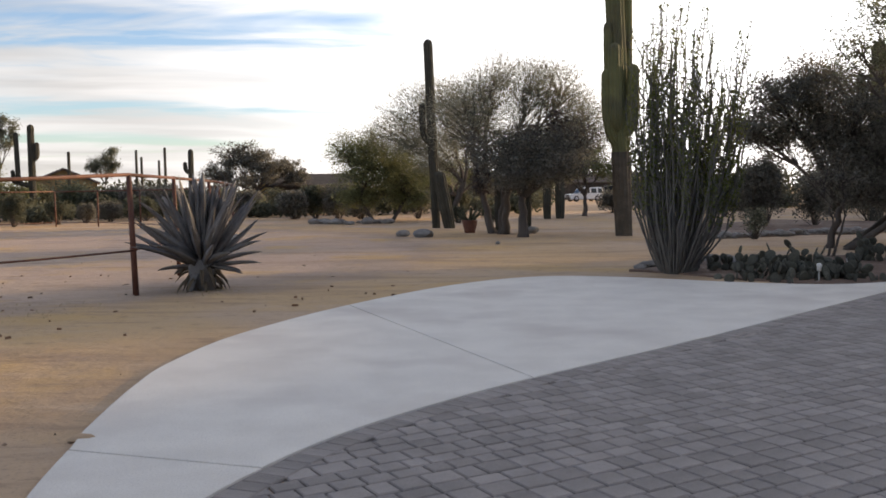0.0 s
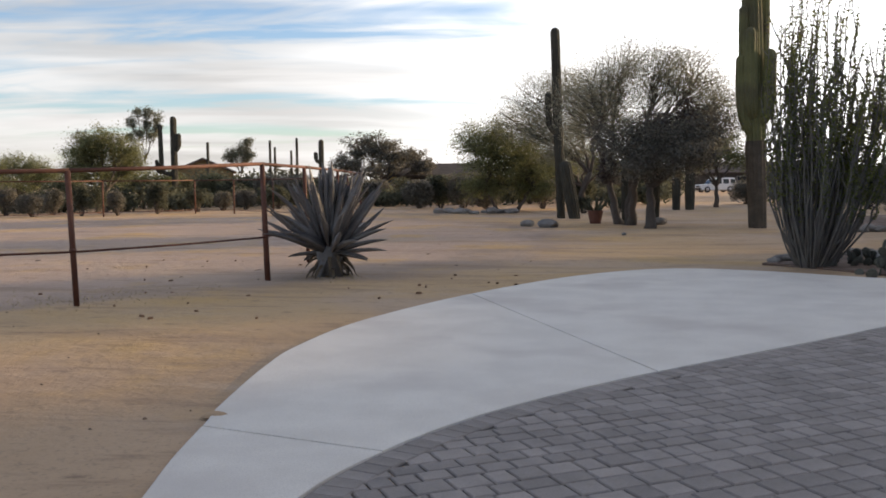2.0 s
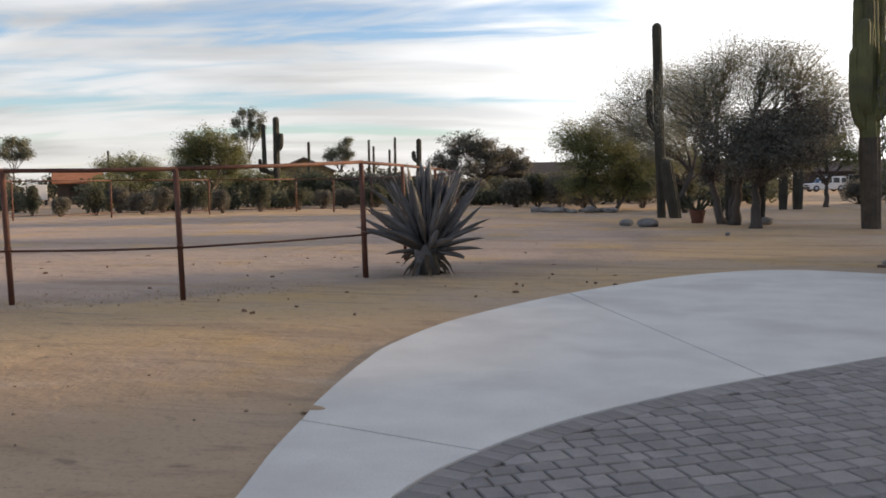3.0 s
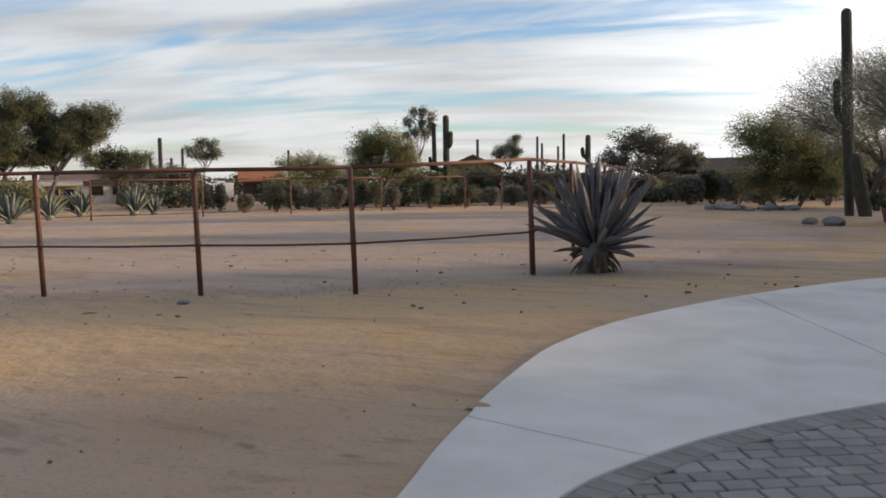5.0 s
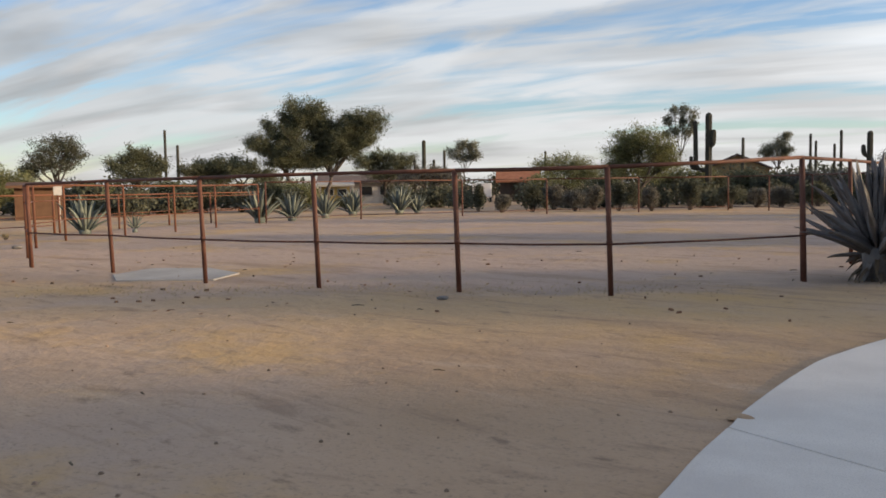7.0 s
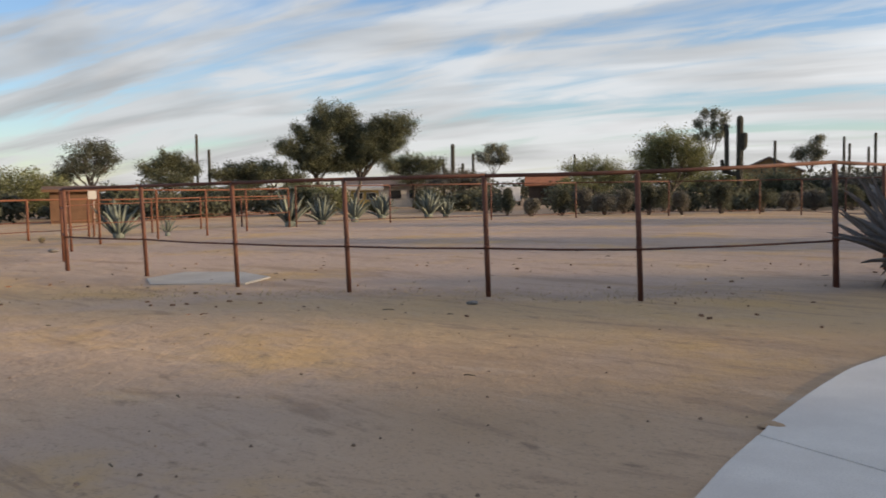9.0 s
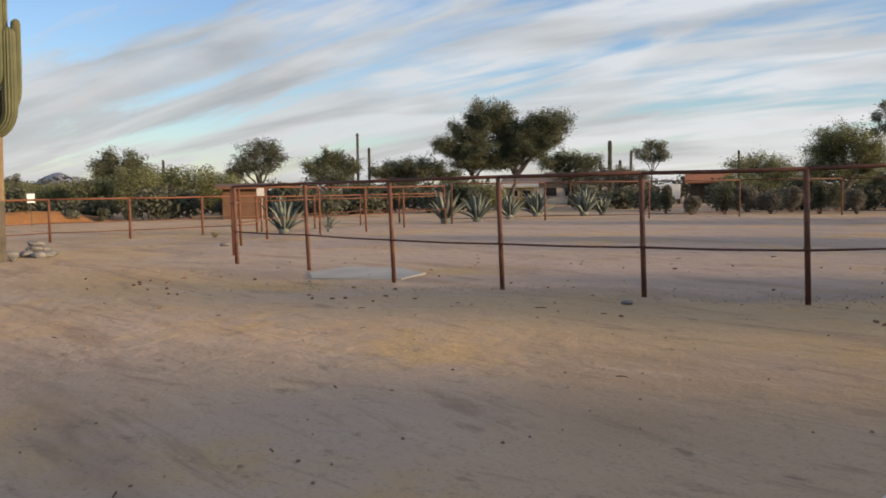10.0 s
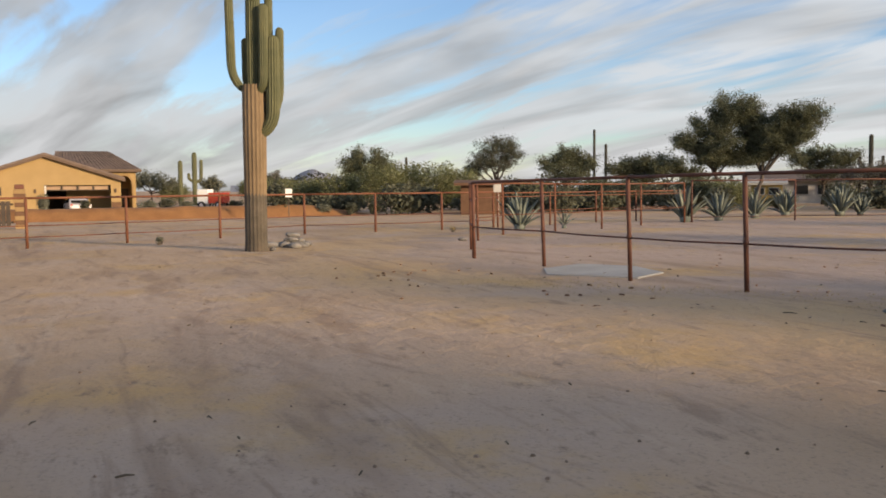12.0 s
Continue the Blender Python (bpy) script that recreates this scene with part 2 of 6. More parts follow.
def ground_material():
    m = bpy.data.materials.new("desert_sand")
    m.use_nodes = True
    nt = m.node_tree
    N, L = nt.nodes.new, nt.links.new
    p = nt.nodes["Principled BSDF"]
    p.inputs["Roughness"].default_value, p.inputs["Specular IOR Level"].default_value = 0.95, 0.15
    coord = N("ShaderNodeTexCoord")

    def noise_node(s, detail=5, rough=0.55, stretch=(1, 1, 1), turn=0.0, distortion=0.0):
        mp, n = N("ShaderNodeMapping"), N("ShaderNodeTexNoise")
        mp.inputs["Scale"].default_value, mp.inputs["Rotation"].default_value = stretch, (0, 0, radians(turn))
        L(coord.outputs["Object"], mp.inputs["Vector"])
        L(mp.outputs[0], n.inputs["Vector"])
        n.inputs["Scale"].default_value, n.inputs["Detail"].default_value = s, detail
        n.inputs["Roughness"].default_value, n.inputs["Distortion"].default_value = rough, distortion
        return n.outputs["Fac"]

    def rng(src, lo, hi, a=0.0, b=1.0):
        n = N("ShaderNodeMapRange")
        n.interpolation_type = "SMOOTHSTEP"
        for k, v in (("From Min", lo), ("From Max", hi), ("To Min", a), ("To Max", b)):
            n.inputs[k].default_value = v
        L(src, n.inputs["Value"])
        return n.outputs["Result"]

    def mixed(fac, x, y):
        n = N("ShaderNodeMix")
        n.data_type = "RGBA"
        L(fac, n.inputs["Factor"])
        for s, v in (("A", x), ("B", y)):
            if isinstance(v, tuple):
                n.inputs[s].default_value = (*v, 1)
            else:
                L(v, n.inputs[s])
        return n.outputs["Result"]

    # trodden grey soil inside the round corral, a yellower verge outside its fence
    off = N("ShaderNodeVectorMath")
    off.operation = "DISTANCE"
    L(coord.outputs["Object"], off.inputs[0])
    off.inputs[1].default_value = (-18.0, 26.0, 0.0)
    ragged = N("ShaderNodeMath")
    ragged.operation = "MULTIPLY_ADD"
    L(noise_node(0.45, 5, 0.6, distortion=0.5), ragged.inputs[0])
    ragged.inputs[1].default_value = 5.0
    L(off.outputs["Value"], ragged.inputs[2])
    ring = ragged.outputs[0]

    def times(x, y):
        n = N("ShaderNodeMath")
        n.operation = "MULTIPLY"
        L(x, n.inputs[0])
        L(y, n.inputs[1])
        return n.outputs[0]

    corral = rng(ring, 19.2, 21.0, 0.85, 0.0)
    verge = times(rng(ring, 20.4, 21.6), rng(ring, 23.0, 25.6, 0.8, 0.0))
    plain = mixed(rng(noise_node(0.22, 6), 0.38, 0.62), (0.420, 0.286, 0.179), (0.482, 0.341, 0.231))
    trodden = mixed(corral, plain, (0.448, 0.334, 0.272))
    line = times(rng(ring, 18.6, 19.8), rng(ring, 20.0, 21.2, 0.6, 0.0))
    worn = mixed(line, trodden, (0.300, 0.235, 0.190))
    sand = mixed(verge, worn, (0.500, 0.345, 0.195))
    grey = mixed(rng(noise_node(0.16, 4, distortion=0.4), 0.46, 0.66), sand, (0.454, 0.338, 0.256))
    straw = mixed(rng(noise_node(0.30, 6, 0.65), 0.50, 0.68, 0, 0.85), grey, (0.515, 0.336, 0.156))
    ruts = mixed(rng(noise_node(0.55, 5, 0.6, (0.22, 1.5, 1), 28, 0.6), 0.53, 0.70, 0, 0.75), straw, (0.297, 0.200, 0.137))
    drag = mixed(rng(noise_node(1.5, 6, 0.65, (0.30, 1.5, 1), 24, 0.9), 0.54, 0.68, 0, 0.6), ruts, (0.275, 0.185, 0.130))
    pale = mixed(rng(noise_node(1.1, 6, 0.65, (0.30, 1.3, 1), 33, 0.7), 0.56, 0.70, 0, 0.5), drag, (0.530, 0.400, 0.290))
    scuff = mixed(rng(noise_node(3.2, 7, 0.75, (0.6, 1.2, 1), 24), 0.55, 0.70, 0, 0.75), pale, (0.215, 0.150, 0.108))
    grit = mixed(rng(noise_node(26, 4, 0.7), 0.52, 0.76, 0, 0.7), scuff, (0.20, 0.155, 0.12))
    light = mixed(rng(noise_node(38, 3, 0.7), 0.62, 0.82, 0, 0.5), grit, (0.560, 0.441, 0.354))
    L(light, p.inputs["Base Color"])
    bump1, bump2 = N("ShaderNodeBump"), N("ShaderNodeBump")
    bump1.inputs["Strength"].default_value, bump1.inputs["Distance"].default_value = 0.5, 0.02
    bump2.inputs["Strength"].default_value, bump2.inputs["Distance"].default_value = 0.9, 0.08
    L(noise_node(30, 5, 0.7), bump1.inputs["Height"])
    L(noise_node(2.0, 6, 0.6), bump2.inputs["Height"])
    L(bump2.outputs[0], bump1.inputs["Normal"])
    L(bump1.outputs[0], p.inputs["Normal"])
    return m


M["ground"] = ground_material()


def let_light_through(m, share=0.4):
    """A thin leaf glows a little when lit from behind."""
    nt = m.node_tree
    p = nt.nodes["Principled BSDF"]
    out = next(n for n in nt.nodes if n.type == "OUTPUT_MATERIAL")
    back, mix = nt.nodes.new("ShaderNodeBsdfTranslucent"), nt.nodes.new("ShaderNodeMixShader")
    nt.links.new(p.inputs["Base Color"].links[0].from_socket, back.inputs["Color"])
    mix.inputs[0].default_value = share
    nt.links.new(p.outputs[0], mix.inputs[1])
    nt.links.new(back.outputs[0], mix.inputs[2])
    nt.links.new(mix.outputs[0], out.inputs["Surface"])


for kind in ("mesquite", "dark_leaf", "palo", "olive", "shrub", "pale_leaf", "cane_leaf", "mistletoe"):
    let_light_through(M[kind])



# ---- helpers for building ----
def spot(yaw, dist, right=0.0, away=0.0, z=0.0):
    """A place by its bearing (degrees to the left of the drive's axis) and distance, shifted to the right and away."""
    s, c = math.sin(radians(yaw)), math.cos(radians(yaw))
    d = dist + away
    return Vector((-s * d + c * right, c * d + s * right, z))


def mesh_of(name, verts, faces, mat, smooth=False):
    me = bpy.data.meshes.new(name)
    me.from_pydata([tuple(v) for v in verts], [], [tuple(f) for f in faces])
    me.materials.append(mat)
    if smooth:
        me.polygons.foreach_set("use_smooth", [True] * len(me.polygons))
    me.update()
    return me


def part(name, data, parent, label="", m=None):
    ob = new(name, data)
    ob.parent = parent
    if m is not None:
        ob.matrix_basis = m
    if label:
        ob["label"] = label
    return ob


def thing(name, label, category, at=(0, 0, 0), turn=0.0, group="", kind=""):
    ob = new(name)
    ob.matrix_basis = Matrix.Translation(at) @ Matrix.Rotation(radians(turn), 4, "Z")
    return tagged(ob, label, category, group, kind)


class Geo:
    """Gathers vertices and faces of one mesh."""

    def __init__(self):
        self.v, self.f = [], []

    def add(self, verts, faces):
        n = len(self.v)
        self.v += [tuple(v) for v in verts]
        self.f += [tuple(i + n for i in f) for f in faces]
        return self

    def box(self, lo, hi, bev=0.0):
        (a, b, c), (d, e, f) = lo, hi
        if not bev:
            v = [(a, b, c), (d, b, c), (d, e, c), (a, e, c), (a, b, f), (d, b, f), (d, e, f), (a, e, f)]
            return self.add(v, [(0, 3, 2, 1), (4, 5, 6, 7), (0, 1, 5, 4), (1, 2, 6, 5), (2, 3, 7, 6), (3, 0, 4, 7)])
        bm = bmesh.new()
        bmesh.ops.create_cube(bm, size=1.0, matrix=Matrix.Translation(((a + d) / 2, (b + e) / 2, (c + f) / 2)) @ Matrix.Diagonal((d - a, e - b, f - c, 1)))
        bmesh.ops.bevel(bm, geom=bm.edges[:], offset=bev, segments=2, affect="EDGES", profile=0.6)
        bm.verts.index_update()
        self.add([v.co[:] for v in bm.verts], [[v.index for v in fc.verts] for fc in bm.faces])
        bm.free()
        return self

    def tube(self, path, radii, sides=8, ribs=0, depth=0.0, cap=True):
        """A round or ribbed tube along a path."""
        pts = [Vector(p) for p in path]
        n0 = len(self.v)
        side = Vector((1, 0, 0))
        count = ribs * 2 if ribs else sides
        for i, p in enumerate(pts):
            d = (pts[min(i + 1, len(pts) - 1)] - pts[max(i - 1, 0)]).normalized()
            u = side - d * side.dot(d)
            if u.length < 0.05:
                u = Vector((0, 1, 0)) - d * d.y
            u.normalize()
            side = u
            w = d.cross(u)
            for k in range(count):
                a = 2 * math.pi * k / count
                r = radii[i] * (1 - (depth if ribs and k % 2 else 0.0))
                self.v.append(tuple(p + u * (math.cos(a) * r) + w * (math.sin(a) * r)))
        for i in range(len(pts) - 1):
            for k in range(count):
                a, b = n0 + i * count + k, n0 + i * count + (k + 1) % count
                self.f.append((a, b, b + count, a + count))
        if cap:
            self.f.append(tuple(n0 + k for k in reversed(range(count))))
            self.f.append(tuple(n0 + (len(pts) - 1) * count + k for k in range(count)))
        return self

    def mesh(self, name, mat, smooth=False):
        return mesh_of(name, self.v, self.f, mat, smooth)


def leaf_mesh(name, points, size, mat, seed, aspect=2.2, droop=0.0):
    """A small folded leaf at each point, turned at random."""
    r = np.random.RandomState(seed)
    p = np.asarray(points, float)
    n = len(p)
    d = r.normal(size=(n, 3))
    d[:, 2] = d[:, 2] * 0.8 - droop
    d /= np.linalg.norm(d, axis=1)[:, None]
    e = r.normal(size=(n, 3))
    e -= d * (e * d).sum(1)[:, None]
    e /= np.linalg.norm(e, axis=1)[:, None]
    s = size * r.uniform(0.55, 1.35, n)[:, None]
    a, b = d * s * aspect / 2, e * s / 2
    v = np.stack([p - a, p + b, p + a, p - b], 1).reshape(-1, 3)
    me = bpy.data.meshes.new(name)
    me.vertices.add(4 * n)
    me.vertices.foreach_set("co", v.ravel())
    me.loops.add(4 * n)
    me.loops.foreach_set("vertex_index", np.arange(4 * n))
    me.polygons.add(n)
    me.polygons.foreach_set("loop_start", np.arange(0, 4 * n, 4))
    me.polygons.foreach_set("loop_total", np.full(n, 4))
    me.materials.append(mat)
    me.update(calc_edges=True)
    return me


def bend(a, b, sag=0.0, n=6, wob=0.0, r=random):
    """Points from a to b with an upward bow and a little wander."""
    a, b = Vector(a), Vector(b)
    out = []
    for i in range(n):
        t = i / (n - 1)
        p = a.lerp(b, t) + Vector((0, 0, sag * 4 * t * (1 - t)))
        if 0 < i < n - 1:
            p += Vector((r.uniform(-wob, wob), r.uniform(-wob, wob), r.uniform(-wob, wob) * 0.5))
        out.append(p)
    return out


def tree(name, label, yaw, dist, trunk_h, trunk_r, blobs, leaf, leaf_size, per_twig, twigs, seed,
         lean=0.0, stems=1, category="tree", group="", droop=0.0, spread=0.5, depth=1.0, bare=0.25):
    """A tree: tapered trunk and limbs, twigs to the edge of each blob of the crown, leaves along the twigs.
    A blob is (right, height, half width, half height)."""
    r = random.Random(seed)
    root = thing(name, label, category, spot(yaw, dist), yaw, group)
    wood, leaves = Geo(), []
    fork = Vector((lean, 0, trunk_h))
    bases = []
    for s in range(stems):
        off = Vector((r.uniform(-1, 1), r.uniform(-1, 1), 0)) * (0.0 if stems == 1 else trunk_r * 3.0)
        top = fork + off * 3.0 * (0 if stems == 1 else 1) + Vector((0, 0, r.uniform(-0.1, 0.1) * trunk_h))
        path = bend(off + Vector((0, 0, -0.1)), top, 0, 7, trunk_r * 0.3, r)
        k = 1.0 if stems == 1 else 0.7
        wood.tube(path, [trunk_r * k * (1.35 if i == 0 else 1.0 - 0.07 * i) for i in range(7)], 9)
        bases.append((top, trunk_r * k * 0.6))
    for (u, z, ru, rz) in blobs:
        deep = r.uniform(-0.6, 0.6) * ru * depth
        centre = Vector((u, deep, z))
        start, rad = min(bases, key=lambda q: (q[0] - centre).length)
        limb = bend(start, centre + Vector((0, 0, -rz * 0.35)), rz * 0.15, 7, 0.12 * ru, r)
        wood.tube(limb, [max(rad * (1 - 0.13 * i), 0.012) for i in range(7)], 6)
        for k in range(twigs):
            a, b = r.uniform(0, 2 * math.pi), math.asin(r.uniform(-0.75, 1.0))
            q = r.uniform(0.55, 1.0) ** 0.5 * r.choice((1.0, 1.0, 0.85, 1.2, 1.38))
            tip = centre + Vector((ru * q * math.cos(a) * math.cos(b), ru * depth * q * math.sin(a) * math.cos(b), rz * q * math.sin(b)))
            root_p = limb[r.choice((3, 4, 5, 6))]
            tw = bend(root_p, tip, 0.08 * rz, 6, 0.07 * ru, r)
            wood.tube(tw, [max(0.022 * (1 - 0.16 * i), 0.005) * (0.6 + trunk_r * 2.2) for i in range(6)], 3, cap=False)
            for j in range(int(per_twig * 3.0)):
                t = bare + (1 - bare) * r.random() ** 0.7
                i = min(int(t * 5), 4)
                p = tw[i].lerp(tw[i + 1], t * 5 - i)
                s = spread * 0.42 * min(ru, 1.0)
                leaves.append((p.x + r.gauss(0, s), p.y + r.gauss(0, s), p.z + r.gauss(0, s * 0.8) - droop * abs(r.gauss(0, s))))
    part("trunk", wood.mesh("trunk", M["bark"], True), root)
    part("crown", leaf_mesh("crown", leaves, leaf_size * 0.56, leaf, seed, 2.6, droop), root)
    return root


def shrub(label, yaw, dist, half_w, height, leaf, count, size, seed, category="shrub", group="", name="shrub", lift=0.06):
    """A bush: stems from the ground to its edge and leaves round them."""
    r = random.Random(seed)
    root = thing(name, label, category, spot(yaw, dist), yaw, group)
    wood, leaves = Geo(), []
    lobes = [(r.uniform(-0.5, 0.5) * half_w, r.uniform(-0.4, 0.4) * half_w, height * r.uniform(0.45, 0.68), r.uniform(0.38, 0.6)) for _ in range(7)]
    for k in range(26):
        u, w, z, q = r.choice(lobes)
        a, b = r.uniform(0, 6.283), math.asin(r.uniform(-0.6, 1))
        tip = Vector((u + half_w * q * math.cos(a) * math.cos(b), w + half_w * q * math.sin(a) * math.cos(b), max(lift, z + (height - z) * math.sin(b))))
        wood.tube(bend((u * 0.15, w * 0.15, -0.05), tip, 0.0, 5, 0.05 * half_w, r), [0.02, 0.016, 0.012, 0.009, 0.006], 3, cap=False)
    for k in range(int(count * 2.6)):
        u, w, z, q = r.choice(lobes)
        a, b, m = r.uniform(0, 6.283), math.asin(r.uniform(-0.85, 1)), r.uniform(0.35, 1.05)
        leaves.append((u + half_w * q * m * math.cos(a) * math.cos(b), w + half_w * q * m * math.sin(a) * math.cos(b),
                       max(lift + r.uniform(0, 0.1), z + min(height - z, z) * m * math.sin(b) + r.gauss(0, 0.03))))
    part("stem", wood.mesh("stem", M["bark"]), root)
    part("foliage", leaf_mesh("foliage", leaves, size * 0.62, leaf, seed), root)
    return root


# ---- ground ----
def build_ground():
    g = Geo()
    rings = [0.0, 1, 2, 3, 4] + [5 + 0.75 * i for i in range(60)] + [52, 56, 62, 70, 82, 100, 130, 180, 260, 400, 700, 1200, 2500, 4500]
    count = 144
    for rad in rings[1:]:
        for k in range(count):
            a = 2 * math.pi * k / count
            x, y = rad * math.cos(a), rad * math.sin(a)
            z = 0.0
            if 4 < rad < 90:
                z = 0.035 * noise.noise((x * 0.35, y * 0.35, 0)) + 0.02 * noise.noise((x * 1.1, y * 1.1, 3))
                z = min(z, 0.02) - 0.005
            g.v.append((x, y, z))
    g.v.append((0, 0, 0))
    last = len(g.v) - 1
    for k in range(count):
        g.f.append((last, k, (k + 1) % count))
    for i in range(len(rings) - 2):
        for k in range(count):
            a, b = i * count + k, i * count + (k + 1) % count
            g.f.append((a, a + count, b + count, b))
    ob = new("ground", g.mesh("ground", M["ground"], True))
    tagged(ob, "bare tan desert sand with ruts and dry patches", "ground", kind="structure")


build_ground()


def spline(points, n):
    """A smooth line through points (Catmull-Rom)."""
    p = [Vector((*q, 0)) for q in points]
    p = [p[0] * 2 - p[1]] + p + [p[-1] * 2 - p[-2]]
    out = []
    for i in range(1, len(p) - 2):
        for k in range(n):
            t = k / n
            a, b, c, d = p[i - 1], p[i], p[i + 1], p[i + 2]
            out.append(0.5 * ((2 * b) + (c - a) * t + (2 * a - 5 * b + 4 * c - d) * t * t + (3 * b - a - 3 * c + d) * t ** 3))
    out.append(p[-2])
    return out


INNER = [(-1.25, -3.2), (-1.3, -0.5), (-1.36, 1.96), (-1.40, 3.54), (-1.35, 4.48), (-1.09, 5.24), (-0.68, 6.00), (-0.05, 6.82), (0.76, 7.70), (2.40, 9.26), (4.30, 11.17), (6.52, 13.42), (9.33, 16.30)]
OUTER = [(-1.75, -3.2), (-1.8, -0.5), (-1.86, 1.96), (-2.05, 3.60), (-2.16, 4.25), (-2.31, 4.98), (-2.43, 5.74), (-2.52, 6.22), (-2.66, 7.55), (-2.67, 8.67), (-2.37, 10.40), (-1.38, 12.90), (0.12, 15.42), (1.70, 16.72), (3.22, 16.44), (4.9, 15.3), (6.38, 14.75), (8.05, 15.17)]
inner, outer = spline(INNER, 10), spline(OUTER, 10)


def nearest(line, p):
    q = Vector((*p, 0))
    return min(range(len(line)), key=lambda i: (line[i] - q).length)


def slab(name, outline, z0, z1, mat, bev=0.012):
    bm = bmesh.new()
    low = [bm.verts.new((p.x, p.y, z0)) for p in outline]
    bm.faces.new(low)
    res = bmesh.ops.extrude_face_region(bm, geom=bm.faces[:])
    tops = [v for v in res["geom"] if isinstance(v, bmesh.types.BMVert)]
    for v in tops:
        v.co.z = z1
    bmesh.ops.recalc_face_normals(bm, faces=bm.faces[:])
    bm.normal_update()
    rim = [e for e in bm.edges if all(v in set(tops) for v in e.verts) and len(e.link_faces) == 2 and any(abs(f.normal.z) < 0.5 for f in e.link_faces)]
    bmesh.ops.bevel(bm, geom=rim, offset=bev, segments=2, affect="EDGES", profile=0.6)
    me = bpy.data.meshes.new(name)
    bm.to_mesh(me)
    bm.free()
    me.materials.append(mat)
    return me


def build_apron():
    root = thing("pavement", "pale grey concrete apron between sand and pavers", "concrete apron", kind="structure")
    cuts = [((-1.09, 5.24), (-2.42, 5.70)), ((0.76, 7.70), (-1.38, 12.90))]
    i0 = o0 = 0
    for a, b in cuts + [(None, None)]:
        i1 = nearest(inner, a) if a else nearest(inner, (8.05, 15.1))
        o1 = nearest(outer, b) if b else len(outer) - 1
        ring = inner[i0:i1 + 1] + outer[o0:o1 + 1][::-1]
        mid = sum(ring, Vector()) / len(ring)
        gap = []
        for p in ring:
            d = (mid - p)
            gap.append(p + d.normalized() * 0.010)
        part("slab_panel", slab("slab_panel", gap, -0.10, 0.035, M["concrete"]), root)
        i0, o0 = i1, o1


build_apron()


# ---- pipe fences ----
def fence(name, label, posts, height, rails, mat, post_r=0.040, rail_r=0.031, thin=0.016, lean=0.0, group=""):
    """Posts at (x, y) with a top rail along their heads and lower rails at the given heights."""
    root = thing(name, label, "fence", (*posts[0][:2], 0), group=group)
    o = Vector((*posts[0][:2], 0))
    r = random.Random(len(posts))
    heads, feet = [], []
    for i, q in enumerate(posts):
        h = q[2] if len(q) > 2 else height
        foot = Vector((q[0], q[1], -0.05)) - o
        side = Vector((-q[1], q[0], 0)).normalized()
        head = foot + Vector((0, 0, h + 0.05)) + side * (lean * h) + Vector((r.uniform(-.012, .012), r.uniform(-.012, .012), 0))
        heads.append(head)
        feet.append(foot)
        g = Geo().tube([foot, foot.lerp(head, 0.5), head], [post_r, post_r, post_r], 10)
        for z in rails:
            c = foot.lerp(head, z / h)
            g.tube([c - Vector((0, 0, 0.03)), c + Vector((0, 0, 0.03))], [post_r * 1.18] * 2, 10)
        part("post", g.mesh("post", mat, True), root)
    for i in range(len(posts) - 1):
        a, b = heads[i], heads[i + 1]
        part("top_rail", Geo().tube([a - (b - a).normalized() * 0.02, (a + b) / 2 + Vector((0, 0, r.uniform(-.012, 0.004))), b], [rail_r] * 3, 10).mesh("top_rail", mat, True), root)
        for z in rails:
            p = feet[i].lerp(a, z / (a.z + 0.05))
            q = feet[i + 1].lerp(b, z / (b.z + 0.05))
            part("lower_rail", Geo().tube([p, (p + q) / 2 + Vector((0, 0, -0.012)), q], [thin] * 3, 8).mesh("lower_rail", mat, True), root)
    return root


LEAN = 0.026
fence("pipe_fence", "rust-brown welded pipe fence with thin middle rail", [(-5.05, 14.77, 1.98), (-6.68, 11.53, 1.85), (-8.78, 10.63, 1.84), (-11.06, 9.83, 1.83),
      (-13.44, 9.32, 1.81), (-16.45, 9.27, 1.80), (-19.2, 8.95, 1.77)], 1.8, [0.79], M["rust"], lean=LEAN)
fence("pipe_fence", "rust-brown pipe fence running back from the agave", [(-5.12, 14.9, 1.98), (-5.35, 18.2, 1.98), (-5.75, 22.5, 1.97), (-6.6, 28.5, 1.95), (-8.6, 35.0, 1.92), (-11.2, 40.5, 1.9)],
      1.9, [0.79], M["rust"], lean=LEAN)
fence("pipe_fence", "red-brown pipe fence beside the sandy lane", [(-19.45, 9.05, 1.77), (-22.2, 10.25, 1.77), (-26.02, 12.24, 1.77), (-28.54, 14.40, 1.80), (-29.95, 17.32, 1.77), (-30.24, 19.58, 1.75),
      (-31.80, 22.52, 1.76), (-33.4, 26.0, 1.78)], 1.77, [0.74, 1.38], M["rust_far"], lean=0.012)
fence("pipe_fence", "lower red-brown pipe fence behind the lane", [(-33.89, 16.85), (-34.60, 19.74), (-36.36, 23.21), (-36.26, 25.39), (-37.5, 29.0)], 1.42, [0.7], M["rust_far"], lean=0.01)
fence("pipe_fence", "dark pipe fence along the corral's far side", [(-33.4, 26.4), (-32.4, 31.5), (-30.0, 36.5), (-27.48, 40.56), (-24.3, 44.8), (-20.83, 48.61), (-18.27, 47.87), (-14.9, 44.5), (-11.4, 40.7)],
      1.88, [0.28], M["rust"], lean=0.0)
